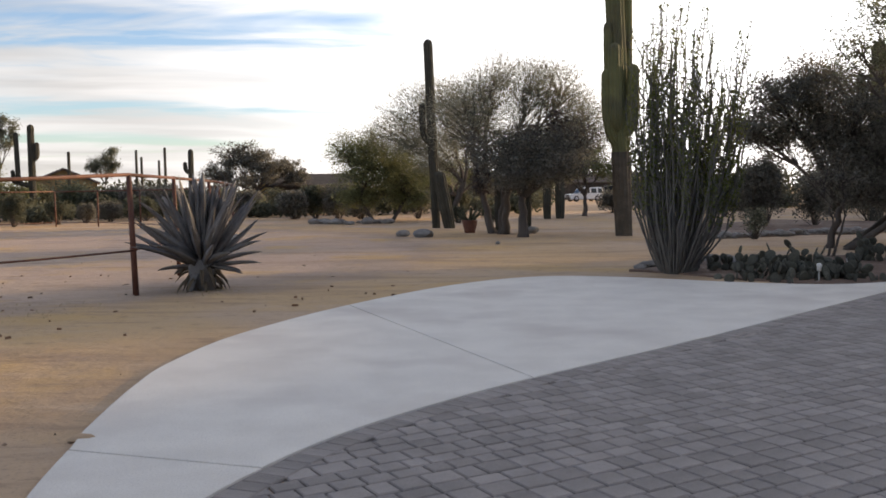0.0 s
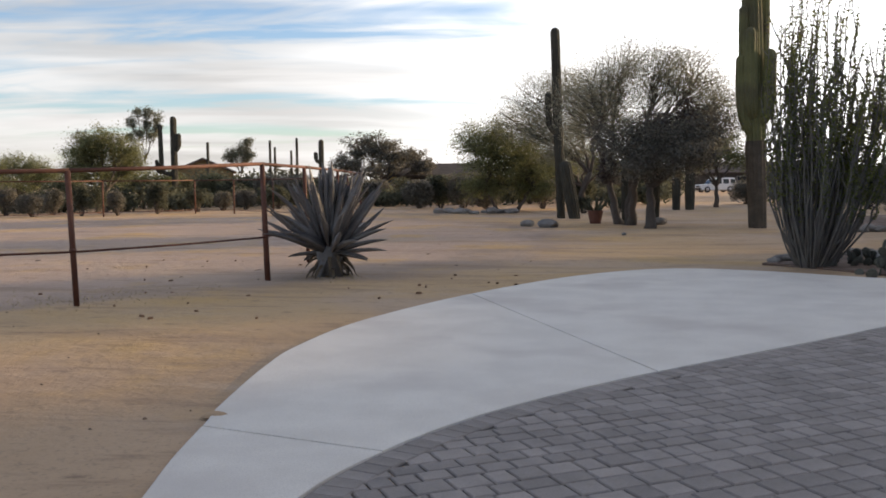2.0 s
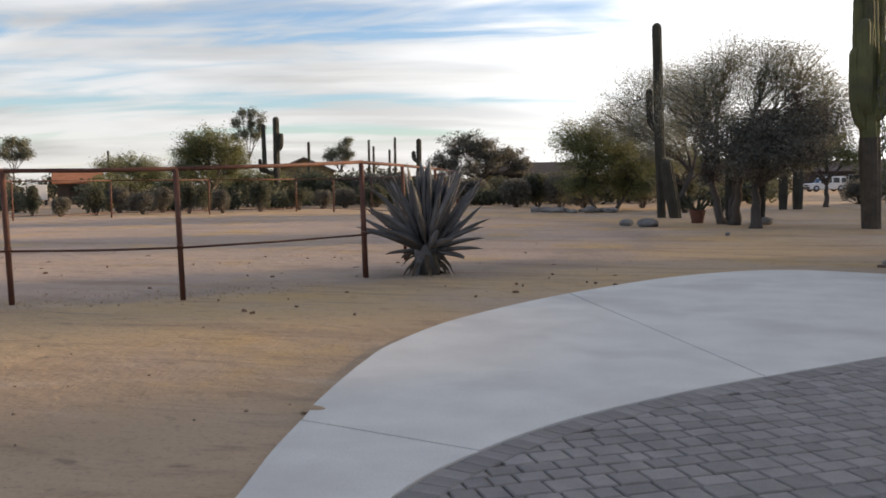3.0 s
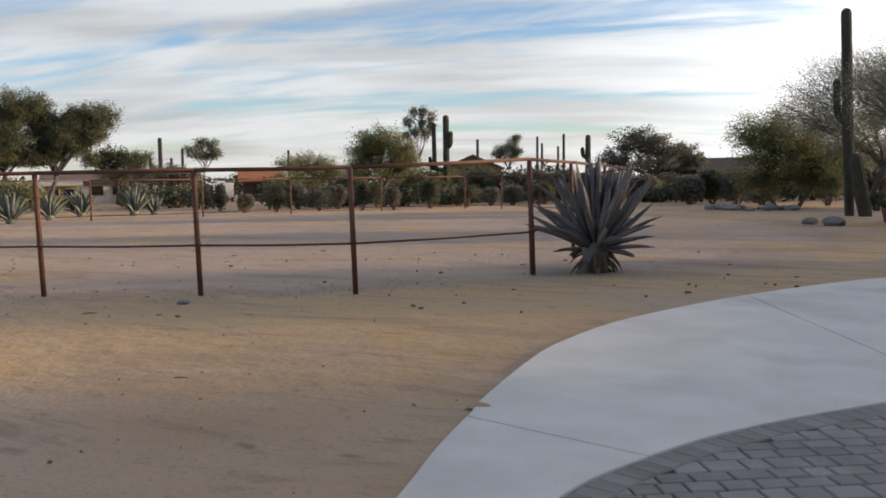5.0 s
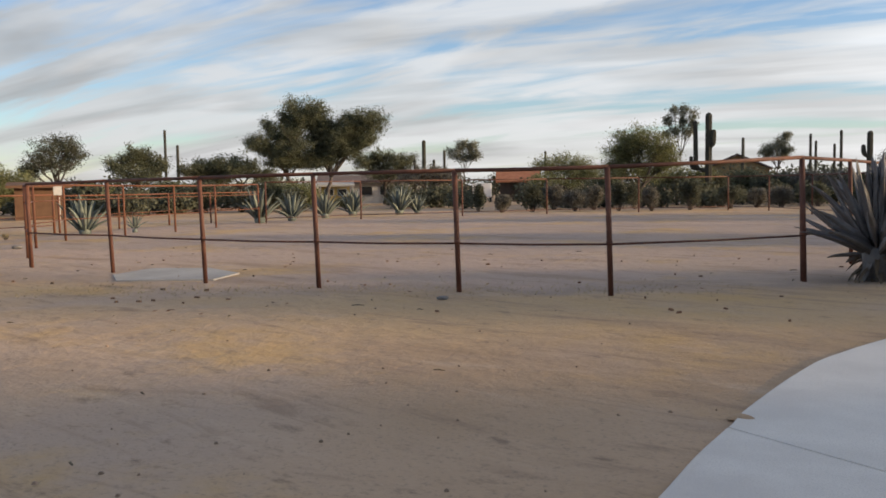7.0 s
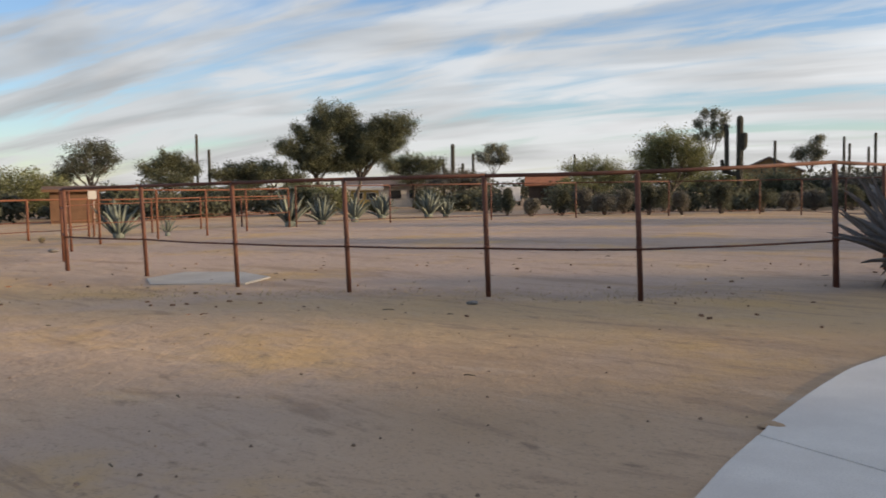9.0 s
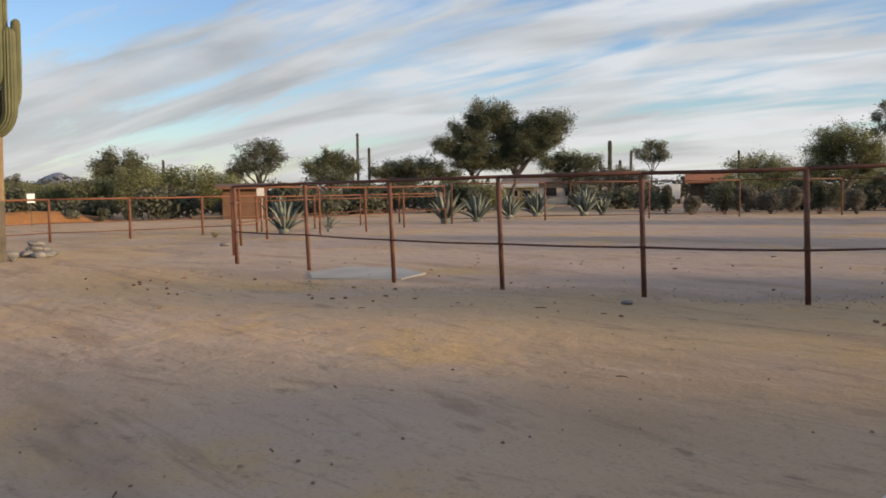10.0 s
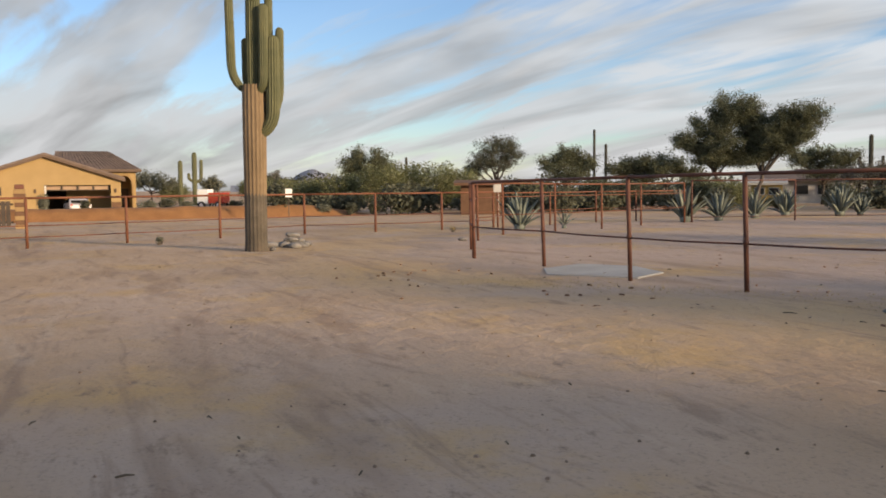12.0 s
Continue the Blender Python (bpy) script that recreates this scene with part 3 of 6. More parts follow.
fence("rail_fence", "red-brown three-rail pipe fence across open sand", [(-28.2, -7.2), (-28.8, -4.0), (-29.55, -0.89), (-30.70, 2.00), (-31.82, 5.12), (-33.2, 8.45), (-33.05, 11.19), (-33.34, 14.08), (-33.8, 16.6)],
      1.47, [0.36, 0.70], M["rust_far"], post_r=0.045, rail_r=0.036, thin=0.016, lean=0.0)


# ---- cacti ----
def ribbed(path, radii, mat, name, ribs=14, depth=0.13):
    return Geo().tube(path, radii, ribs=ribs, depth=depth).mesh(name, mat)


def column_path(base, height, rad, tip=0.35, n=12, lean=0.0):
    pts, radii = [], []
    for i in range(n):
        t = i / (n - 1)
        pts.append(Vector(base) + Vector((lean * t, 0, height * t)))
        radii.append(rad * (0.88 + 0.16 * math.sin(min(1, t * 1.3) * math.pi * 0.7)))
    for k, q in ((0.35, 0.93), (0.7, 0.72), (0.92, 0.4), (1.0, 0.12)):
        pts.append(Vector(base) + Vector((lean, 0, height + rad * 1.1 * k)))
        radii.append(radii[n - 1] * q)
    return pts, radii


def arm_path(start, out, rise, tip, rad):
    """An arm that leaves the stem, bends and climbs. out: sideways reach (x, y)."""
    o = Vector((*out, 0))
    s = Vector(start)
    pts, radii = [s - o * 0.2], [rad * 0.7]
    for k in range(7):
        a = k / 6 * math.pi / 2
        pts.append(s + o * (0.15 + 0.85 * math.sin(a)) + Vector((0, 0, rise * (1 - math.cos(a)))))
        radii.append(rad * (0.82 + 0.18 * k / 6))
    top = tip - start[2] - rad
    for k in (0.2, 0.4, 0.6, 0.8, 1.0):
        pts.append(s + o * (1.0 + 0.05 * k) + Vector((0, 0, rise + (top - rise) * k)))
        radii.append(rad * (1.04 - 0.08 * k))
    for z, q in ((0.4, 0.86), (0.75, 0.62), (0.95, 0.3), (1.0, 0.08)):
        pts.append(s + o * 1.05 + Vector((0, 0, top + rad * z)))
        radii.append(rad * q)
    return pts, radii


def saguaro(label, yaw, dist, height, rad, arms=(), lean=0.0, wood=0.0, group="saguaro cacti", ribs=14, slim=0.93, skin="saguaro", base="saguaro_wood"):
    """arms: (right, away, height at the stem, rise, tip height, radius)."""
    root = thing("saguaro", label, "cactus", spot(yaw, dist), yaw, group)
    path, radii = column_path((0, 0, -0.1), height - rad * 1.1 + 0.1, rad, lean=lean)
    if wood:
        cut = wood
        low = [(p, q) for p, q in zip(path, radii) if p.z <= cut] + [(Vector((lean * cut / height, 0, cut)), rad)]
        high = [(Vector((lean * cut / height, 0, cut)), rad * slim)] + [(p, q * slim / 0.93) for p, q in zip(path, radii) if p.z > cut]
        # a dark sleeve round the lowest 1.75 m stands in for shade there
        if cut > 3:
            shade_bark = [(Vector((lean * z / height, 0, z)), rad * q) for z, q in ((-0.1, 1.0), (0.3, 0.93), (0.9, 0.935), (1.45, 0.935), (1.75, 0.88))]
            part("cork_base", ribbed([p for p, _ in shade_bark], [q * 1.06 for _, q in shade_bark], M["shade_bark"], "cork_base", ribs, 0.05), root, "lower stem coloured dark for the shade at its foot")
        part("bark_base", ribbed([p for p, _ in low], [q * 1.03 for _, q in low], M[base], "bark_base", ribs, 0.07), root, "weathered brown bark on the lower stem")
        part("stem", ribbed([p for p, _ in high], [q for _, q in high], M[skin], "stem", ribs), root)
    else:
        part("stem", ribbed(path, radii, M[skin], "stem", ribs), root)
    for (u, w, z, rise, tip, ar) in arms:
        p, q = arm_path((lean * z / height, 0, z), (u, w), rise, tip, ar)
        part("arm", ribbed(p, q, M[skin], "arm", max(8, ribs - 3)), root)
    return root


saguaro("tall saguaro with upturned arms and brown woody base", 78.67, 25.0, 9.2, 0.30,
        [(-0.58, 0.1, 4.30, 0.75, 6.80, 0.120), (0.26, -0.30, 4.24, 0.40, 6.55, 0.135), (-0.20, 0.22, 4.4, 0.25, 5.72, 0.10),
         (0.50, -0.2, 3.16, 0.60, 5.75, 0.185), (0.68, 0.15, 3.5, 0.8, 6.02, 0.12), (0.42, 0.3, 4.8, 0.6, 8.6, 0.11)], wood=4.45, ribs=18, slim=0.60, lean=0.06)
saguaro("slender tall saguaro with one short arm", 0.45, 40.0, 8.25, 0.20, [(-0.42, 0, 3.75, 0.6, 5.5, 0.14)], lean=-0.26, skin="saguaro_unlit")
saguaro("large saguaro with arms beside the ocotillo", -11.3, 32.2, 9.6, 0.32,
        [(-0.34, -0.2, 4.7, 1.0, 7.35, 0.17), (-0.42, -0.3, 3.2, 1.3, 5.75, 0.22), (-0.16, -0.42, 3.7, 0.6, 6.6, 0.24), (0.42, -0.2, 3.5, 0.7, 5.9, 0.22), (0.26, 0.35, 4.6, 0.6, 8.3, 0.20)], lean=-0.36, wood=2.9, base="shade_bark", skin="saguaro_dusk")
saguaro("dark saguaro trunk leaning over", -0.42, 39.5, 2.5, 0.27, lean=-0.42, skin="saguaro_unlit")
saguaro("saguaro with two tall arms behind the corral", 24.35, 62, 6.1, 0.21, [(-0.80, 0, 2.3, 0.5, 5.6, 0.15), (0.30, -0.1, 3.9, 0.35, 5.0, 0.17), (-1.05, 0.1, 2.4, 0.2, 3.3, 0.13)], skin="saguaro_unlit")
saguaro("short saguaro with stubby arm behind the agave", 15.5, 60, 4.5, 0.17, [(-0.34, 0, 3.0, 0.3, 3.7, 0.14)], skin="saguaro_unlit")
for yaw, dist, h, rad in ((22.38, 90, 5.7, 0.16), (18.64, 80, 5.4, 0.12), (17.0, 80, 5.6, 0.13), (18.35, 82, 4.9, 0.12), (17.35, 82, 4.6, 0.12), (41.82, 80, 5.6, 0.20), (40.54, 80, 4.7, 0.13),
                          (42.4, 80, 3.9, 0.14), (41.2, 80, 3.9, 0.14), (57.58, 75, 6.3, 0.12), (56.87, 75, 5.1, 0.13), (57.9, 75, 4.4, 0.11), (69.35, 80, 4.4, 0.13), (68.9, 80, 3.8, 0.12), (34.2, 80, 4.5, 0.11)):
    saguaro("distant single-stem saguaro among desert trees", yaw, dist, h, rad * 0.85, skin="saguaro_unlit")
saguaro("distant saguaro with two arms beside the house", 82.36, 105, 5.9, 0.27, [(0.70, 0, 2.6, 0.5, 5.1, 0.20), (-0.60, 0, 2.7, 0.4, 3.6, 0.18)])
saguaro("distant thick single-stem saguaro by the house", 83.19, 105, 5.0, 0.25)
saguaro("saguaro rising behind dark trees", -25.6, 45, 8.0, 0.33, [(-0.7, 0, 4.8, 0.5, 6.6, 0.2)], skin="saguaro_unlit")


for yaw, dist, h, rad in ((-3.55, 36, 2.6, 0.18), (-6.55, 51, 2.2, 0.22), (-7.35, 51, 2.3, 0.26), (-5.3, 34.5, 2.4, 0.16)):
    saguaro("dark upright trunk among the mesquites", yaw, dist, h, rad, skin="saguaro_unlit")


# ---- agaves ----
def agave_blade(length, width, curl, fold=0.35, n=9):
    """One thick pointed leaf along +x that curls up or down."""
    v, f = [], []
    x = z = 0.0
    ang = 0.0
    for i in range(n):
        t = i / (n - 1)
        w = width * (0.55 + 1.1 * t - 0.2 * t * t) * (1 - t ** 3.2) + 0.002
        th = 0.045 * (1 - t) + 0.004
        up = fold * w
        nx, nz = -math.sin(ang), math.cos(ang)
        for (yy, hh) in ((-w / 2, up), (-w / 4, up * 0.35), (0, 0), (w / 4, up * 0.35), (w / 2, up), (0, -th)):
            v.append((x + nx * hh, yy, z + nz * hh))
        x += math.cos(ang) * length / (n - 1)
        z += math.sin(ang) * length / (n - 1)
        ang += curl / (n - 1)
    for i in range(n - 1):
        a, b = i * 6, (i + 1) * 6
        for k, m in ((0, 1), (1, 2), (2, 3), (3, 4), (4, 5), (5, 0)):
            f.append((a + k, a + m, b + m, b + k))
    f.append((0, 5, 4, 3, 2, 1))
    return v, f


BLADES = [mesh_of("leaf", *agave_blade(1.0, 0.112 * w, c), M["agave"], True) for w, c in ((1, 0.12), (1.15, -0.1), (0.9, 0.25), (1.05, -0.2), (1.2, -0.4))]
BLADES_GREEN = [mesh_of("leaf", *agave_blade(1.0, 0.15 * w, c), M["agave_green"], True) for w, c in ((1, 0.1), (1.1, -0.15), (0.9, -0.4))]


DRY = mesh_of("dry_leaf", *agave_blade(1.0, 0.10, -0.9), M["debris"], True)


def agave(label, at, size, count, meshes, seed, dry=0, group="", lift=0.0):
    r = random.Random(seed)
    root = thing("agave", label, "agave", at, 0, group)
    for i in range(count):
        t = (i + 0.5) / count
        tilt = 86 - (72 if lift else 50) * t ** 1.3 + r.uniform(-13, 13)
        turn = i * 137.5 + r.uniform(-14, 14)
        s = size * (0.86 + 0.22 * math.sin(t * 3.0)) * r.uniform(0.85, 1.1)
        base = pose(0, 0, lift + 0.14 + 0.20 * (1 - t) * size, 0, 0, turn) @ Matrix.Translation((0.05 + 0.09 * t * size, 0, 0)) @ pose(0, 0, 0, 0, -tilt, 0) @ pose(0, 0, 0, r.uniform(-12, 12))
        k = len(meshes)
        me = meshes[r.randrange(k - 1) if t < 0.72 else r.randrange(1, k)]
        part("leaf", me, root, "", base @ Matrix.Diagonal((s, s, s, 1)))
    for i in range(dry):
        m = pose(0, 0, 0.12 + lift * (i % 4) / 3, 0, 0, i * 137.5 + 40) @ pose(0.1, 0, 0, 0, 8 + r.uniform(-30, 14), 0) @ Matrix.Diagonal((size * r.uniform(0.22, 0.42), size * 0.6, size * 0.6, 1))
        part("dry_leaf", DRY, root, "withered grey-brown lower leaf", m)
    if lift:
        # a few old leaves bent down to the sand
        for turn, tip, length in ((-106, 52, 0.62), (-20, -6, 1.05), (-34, 4, 0.85), (168, 4, 0.75), (150, 14, 0.6), (30, 10, 0.6), (120, 25, 0.55)):
            m = pose(0, 0, lift + 0.12, 0, 0, turn) @ pose(0.12, 0, 0, 0, tip, 0) @ Matrix.Diagonal((length, 1.2, 1.0, 1))
            part("leaf", meshes[1], root, "", m)
    core = Geo().tube([(0, 0, -0.06), (0, 0, lift + 0.15 * size), (0, 0, lift + 0.32 * size)], [0.17 * size, 0.2 * size, 0.06 * size], 12)
    part("heart", core.mesh("heart", meshes[0].materials[0], True), root)
    return root


agave("large blue-grey agave with stiff pointed leaves beside fence", spot(15.0, 16.1), 1.28, 84, BLADES, 5, dry=34, lift=0.30)
for i, (yaw, dist, size) in enumerate(((52.07, 43, 1.3), (50.11, 45, 1.1), (48.05, 48, 1.1), (46.34, 51, 1.2), (43.40, 52, 1.3), (42.3, 53, 0.9))):
    agave("pale green agave in a row along the fence", spot(yaw, dist), size, 26, BLADES_GREEN, 20 + i, group="agaves along the fence")
agave("pale green agave beside red pipe fence", spot(62.19, 35.3), 1.12, 30, BLADES_GREEN, 31)
agave("small young agave in bare sand", spot(59.41, 36.5), 0.5, 14, BLADES_GREEN, 32)


# ---- trees, from the drive round to the house ----
tree("mesquite", "dark mesquite tree with feathery crown and many trunks", -3.6, 34, 1.9, 0.24,
     [(-1.2, 4.9, 1.4, 1.3), (-0.2, 5.8, 1.4, 1.3), (1.1, 5.6, 1.3, 1.2), (2.3, 5.5, 1.3, 1.2), (3.1, 4.5, 1.3, 1.2), (3.3, 3.6, 1.1, 0.9), (-0.8, 3.9, 1.5, 1.0), (0.9, 4.0, 1.7, 1.0), (2.0, 3.2, 1.4, 0.7)],
     M["mesquite"], 0.036, 112, 46, 101, stems=3, droop=0.3, bare=0.4, spread=0.7)
tree("mesquite", "feathery mesquite behind the slender saguaro", 0.1, 47, 1.9, 0.2,
     [(-2.6, 4.9, 1.5, 1.1), (-1.4, 6.0, 1.5, 1.2), (0.0, 6.5, 1.6, 1.3), (1.4, 6.2, 1.5, 1.2), (-1.2, 4.2, 1.5, 0.9), (0.6, 4.6, 1.6, 1.0), (-0.2, 3.3, 1.6, 0.8)],
     M["mesquite"], 0.055, 70, 40, 111, stems=2, droop=0.3, bare=0.4, spread=0.7)
tree("mesquite", "low mesquite with dense dark hanging growth", -5.0, 31.5, 1.5, 0.2,
     [(-0.9, 3.0, 1.2, 0.8), (0.6, 3.1, 1.3, 0.8), (1.9, 3.3, 1.0, 0.7), (-0.2, 2.2, 1.2, 0.5), (1.4, 2.5, 1.0, 0.5)],
     M["dark_leaf"], 0.07, 60, 30, 102, droop=0.5)
for i, (yaw, dist, z, w, h) in enumerate(((-7.15, 32.6, 3.45, 0.42, 0.95), (-5.5, 32.4, 3.2, 0.5, 0.7), (-2.45, 32.8, 2.1, 0.33, 0.55), (-4.2, 32.2, 2.7, 0.6, 0.6))):
    r = random.Random(300 + i)
    pts = [(r.gauss(0, w * 0.42), r.gauss(0, w * 0.42), z + max(-h, min(h, r.gauss(0, h * 0.5)))) for _ in range(1500)]
    ob = thing("mistletoe", "dark clump of desert mistletoe hanging in mesquite", "mistletoe", spot(yaw, dist), yaw, "mistletoe in the mesquite")
    part("foliage", leaf_mesh("foliage", pts, 0.06, M["mistletoe"], 300 + i, 3.0), ob)
    part("stalk", Geo().tube([(0, 0, z - h * 0.6), (0.03, 0, z), (0, 0.02, z + h)], [0.02, 0.03, 0.02], 6).mesh("stalk", M["bark"]), ob)
tree("palo_verde", "yellow-green palo verde with fine upswept twigs", 3.92, 50, 1.3, 0.17,
     [(-1.7, 3.9, 1.3, 1.0), (-0.5, 4.1, 1.3, 0.9), (0.8, 3.6, 1.4, 0.9), (-0.9, 2.6, 1.6, 0.9), (1.0, 2.4, 1.6, 0.9), (2.1, 2.6, 1.0, 0.9), (0.1, 1.7, 1.7, 0.7), (-1.3, 1.3, 1.3, 0.7), (1.5, 1.2, 1.4, 0.7), (0.2, 2.9, 1.8, 0.9)],
     M["palo"], 0.075, 64, 34, 103, stems=2, bare=0.3)
tree("palo_verde", "green palo verde behind the mesquite", -8.9, 55, 1.2, 0.16,
     [(-1.0, 3.3, 1.1, 0.9), (0.2, 3.9, 1.1, 0.9), (1.1, 3.0, 1.0, 0.9), (0, 2.9, 1.5, 0.6), (-1.6, 2.8, 0.9, 0.6)], M["palo"], 0.085, 42, 26, 104)
tree("palo_verde", "green palo verde beyond the driveway", -0.9, 58, 1.2, 0.16,
     [(-1.4, 2.9, 1.2, 0.9), (0.2, 3.2, 1.3, 0.9), (1.5, 2.7, 1.1, 0.9), (-2.6, 2.2, 1.1, 0.8)], M["palo"], 0.085, 36, 24, 105)
tree("desert_tree", "dark broad tree above the neighbouring roof", 11.6, 75, 1.7, 0.2,
     [(-3.0, 3.3, 1.3, 1.1), (-1.9, 4.6, 1.3, 1.1), (-0.5, 4.6, 1.2, 1.0), (0.9, 4.1, 1.2, 1.0), (2.3, 3.7, 1.2, 0.8), (3.3, 3.0, 0.9, 0.6), (0, 2.9, 2.2, 0.9)],
     M["dark_leaf"], 0.13, 42, 26, 106)
tree("desert_tree", "dark spreading tree with leaning stems beside drive", -23.6, 26, 1.0, 0.16,
     [(-1.5, 4.1, 0.75, 0.5), (-2.1, 3.2, 0.7, 0.45), (-0.7, 4.6, 0.9, 0.6), (-0.8, 3.3, 1.2, 0.8), (0.4, 3.9, 1.1, 1.0), (0.9, 2.9, 1.4, 0.9), (1.7, 4.4, 1.2, 1.0), (2.4, 3.2, 1.5, 1.1), (0.0, 2.6, 1.0, 0.8), (1.0, 2.4, 1.2, 0.9), (1.9, 2.0, 1.2, 0.7), (0.7, 1.5, 1.0, 0.5), (2.2, 1.3, 1.0, 0.6), (3.2, 5.0, 1.4, 1.0)],
     M["dark_leaf"], 0.055, 74, 40, 107, lean=0.8, stems=3, bare=0.3)
tree("desert_tree", "sparse tree overhanging the drive", -27.2, 21, 2.0, 0.13,
     [(-0.9, 4.5, 0.8, 0.45), (-0.3, 5.3, 0.8, 0.5), (0.6, 4.6, 1.0, 0.7), (0.2, 3.4, 0.8, 0.6)], M["olive"], 0.055, 30, 22, 108)
tree("desert_tree", "thick dark tree at the edge of the drive", -31.5, 27.0, 1.6, 0.2,
     [(-1.7, 3.2, 1.5, 1.0), (0, 4.1, 1.7, 1.1), (1.8, 3.5, 1.7, 1.0), (0.2, 2.2, 2.0, 0.9)], M["dark_leaf"], 0.07, 70, 36, 109)
tree("young_tree", "thin twin-stemmed young tree in planting bed", -22.95, 22.5, 0.9, 0.05,
     [(-0.15, 1.9, 0.5, 0.5), (0.3, 2.1, 0.5, 0.5)], M["dark_leaf"], 0.05, 14, 12, 110, stems=2)
shrub("dark rounded bush with bare stems rising above", -19.6, 39.5, 1.2, 3.0, M["dark_leaf"], 6400, 0.075, 201)
shrub("dark rounded bush in the gravel garden", -22.3, 40, 1.0, 2.2, M["dark_leaf"], 3600, 0.075, 202)
shrub("dark bush along the far drive", -17.2, 52, 1.3, 2.2, M["shrub"], 2600, 0.09, 203)
shrub("brown leafless bush beside the parked car", -10.6, 62, 1.5, 1.5, M["dark_leaf"], 2200, 0.09, 204)
shrub("grey-green spiky shrub in the planting bed", -19.0, 30, 0.45, 1.0, M["pale_leaf"], 320, 0.07, 205)
shrub("low grey shrub under the mesquite", -2.9, 44, 0.7, 0.9, M["shrub"], 700, 0.07, 206)
shrub("low grey shrub under the mesquite", -0.9, 46, 0.6, 0.9, M["shrub"], 600, 0.07, 207)

# the dark belt of planting behind, seen between trunks
BELT = [(-26.0, 60, 2.4, 3.1), (-23.0, 72, 2.6, 2.9), (-18.6, 80, 2.6, 2.8), (-15.8, 84, 2.4, 3.0), (-13.0, 90, 2.6, 3.0), (-6.6, 130, 3.2, 4.2), (-5.0, 74, 1.8, 2.6), (-2.6, 76, 2.2, 2.8), (0.4, 80, 2.4, 3.0),
        (2.4, 66, 1.7, 2.2), (5.6, 60, 1.5, 2.3), (7.0, 66, 1.6, 2.2), (10.2, 68, 1.5, 2.0), (12.2, 66, 1.7, 1.9), (13.8, 66, 1.6, 2.0), (15.6, 70, 1.8, 2.2), (17.4, 72, 2.0, 2.4),
        (19.2, 74, 1.9, 2.5), (20.8, 72, 1.6, 2.3),
        (5.2, 55, 1.2, 2.0), (6.6, 57, 1.3, 2.2), (8.0, 58, 1.3, 2.1), (9.4, 57, 1.2, 1.8), (1.6, 54, 1.1, 1.7), (-0.6, 62, 1.4, 1.9), (-13.4, 50, 1.2, 1.6), (-15.2, 56, 1.6, 2.6), (-18.9, 52, 1.6, 2.7), (-23.4, 50, 1.6, 2.6), (-25.2, 46, 1.5, 2.4)]
for i, (yaw, dist, w, h) in enumerate(BELT):
    shrub("dark desert shrubbery in the distance", yaw, dist, w, h, M["dark_leaf"] if i % 3 else M["shrub"], 2300, 0.12, 400 + i, group="distant shrubbery")



def far_belt():
    """The unbroken low woods on every side in the distance."""
    r = random.Random(55)
    pts = []
    for k in range(100):
        yaw = -30 + k * 1.12 + r.uniform(-.4, .4)
        if yaw > 79 or -10.9 < yaw < -7.0 or 43.6 < yaw < 48.8:
            continue
        dist = r.uniform(84, 104)
        w, h = r.uniform(1.6, 2.8), r.uniform(2.2, 3.9) * (0.9 if yaw > 60 else 1)
        for q in range(620):
            a, b, m = r.uniform(0, 6.283), math.asin(r.uniform(-1, 1)), r.random() ** 0.4
            p = spot(yaw, dist, w * m * math.cos(a) * math.cos(b), w * m * math.sin(a) * math.cos(b), h * 0.48 * (1 + m * math.sin(b)) + r.gauss(0, 0.08))
            if p.z > 0.05:
                pts.append(tuple(p))
    for k in range(150):
        yaw = -27 + k * 0.72 + r.uniform(-.3, .3)
        if yaw > 77.5 or -11.2 < yaw < -6.6 or 35.4 < yaw < 39.2 or 43.2 < yaw < 49.2 or r.random() < 0.12:
            continue
        dist = r.uniform(60, 76) if yaw < 20 else r.uniform(58, 72)
        w, h = r.uniform(0.8, 1.7), r.uniform(0.9, 2.0) * (1.15 if yaw > 62 or yaw < 14 else 1)
        for q in range(420):
            a, b, m = r.uniform(0, 6.283), math.asin(r.uniform(-1, 1)), r.random() ** 0.4
            p = spot(yaw, dist, w * m * math.cos(a) * math.cos(b), w * m * math.sin(a) * math.cos(b), h * 0.48 * (1 + m * math.sin(b)) + r.gauss(0, 0.06))
            if p.z > 0.03:
                pts.append(tuple(p))
    tagged(new("far_woods", leaf_mesh("far_woods", pts, 0.17, M["shrub"], 56)), "low dark desert woods along the horizon", "woods", kind="stuff")


far_belt()
tree("olive_tree", "big dark olive tree with rounded uneven crown", 48.4, 75, 2.6, 0.30,
     [(-4.5, 5.3, 1.5, 1.1), (-3.0, 6.5, 1.7, 1.5), (-1.7, 7.7, 1.5, 1.4), (-0.4, 7.4, 1.4, 1.3), (-2.0, 5.2, 1.8, 1.4), (0.3, 5.3, 1.3, 1.1), (2.6, 6.7, 1.3, 1.1), (4.1, 6.9, 1.5, 1.2), (3.6, 5.6, 1.4, 0.9), (-3.1, 3.9, 1.4, 0.9), (-0.9, 3.8, 1.5, 0.9), (0.6, 6.4, 1.2, 1.1), (1.5, 5.3, 1.3, 1.0), (2.4, 4.7, 1.2, 0.8), (0.6, 4.1, 1.3, 0.8)],
     M["olive"], 0.095, 84, 44, 121, stems=2, lean=-0.4)
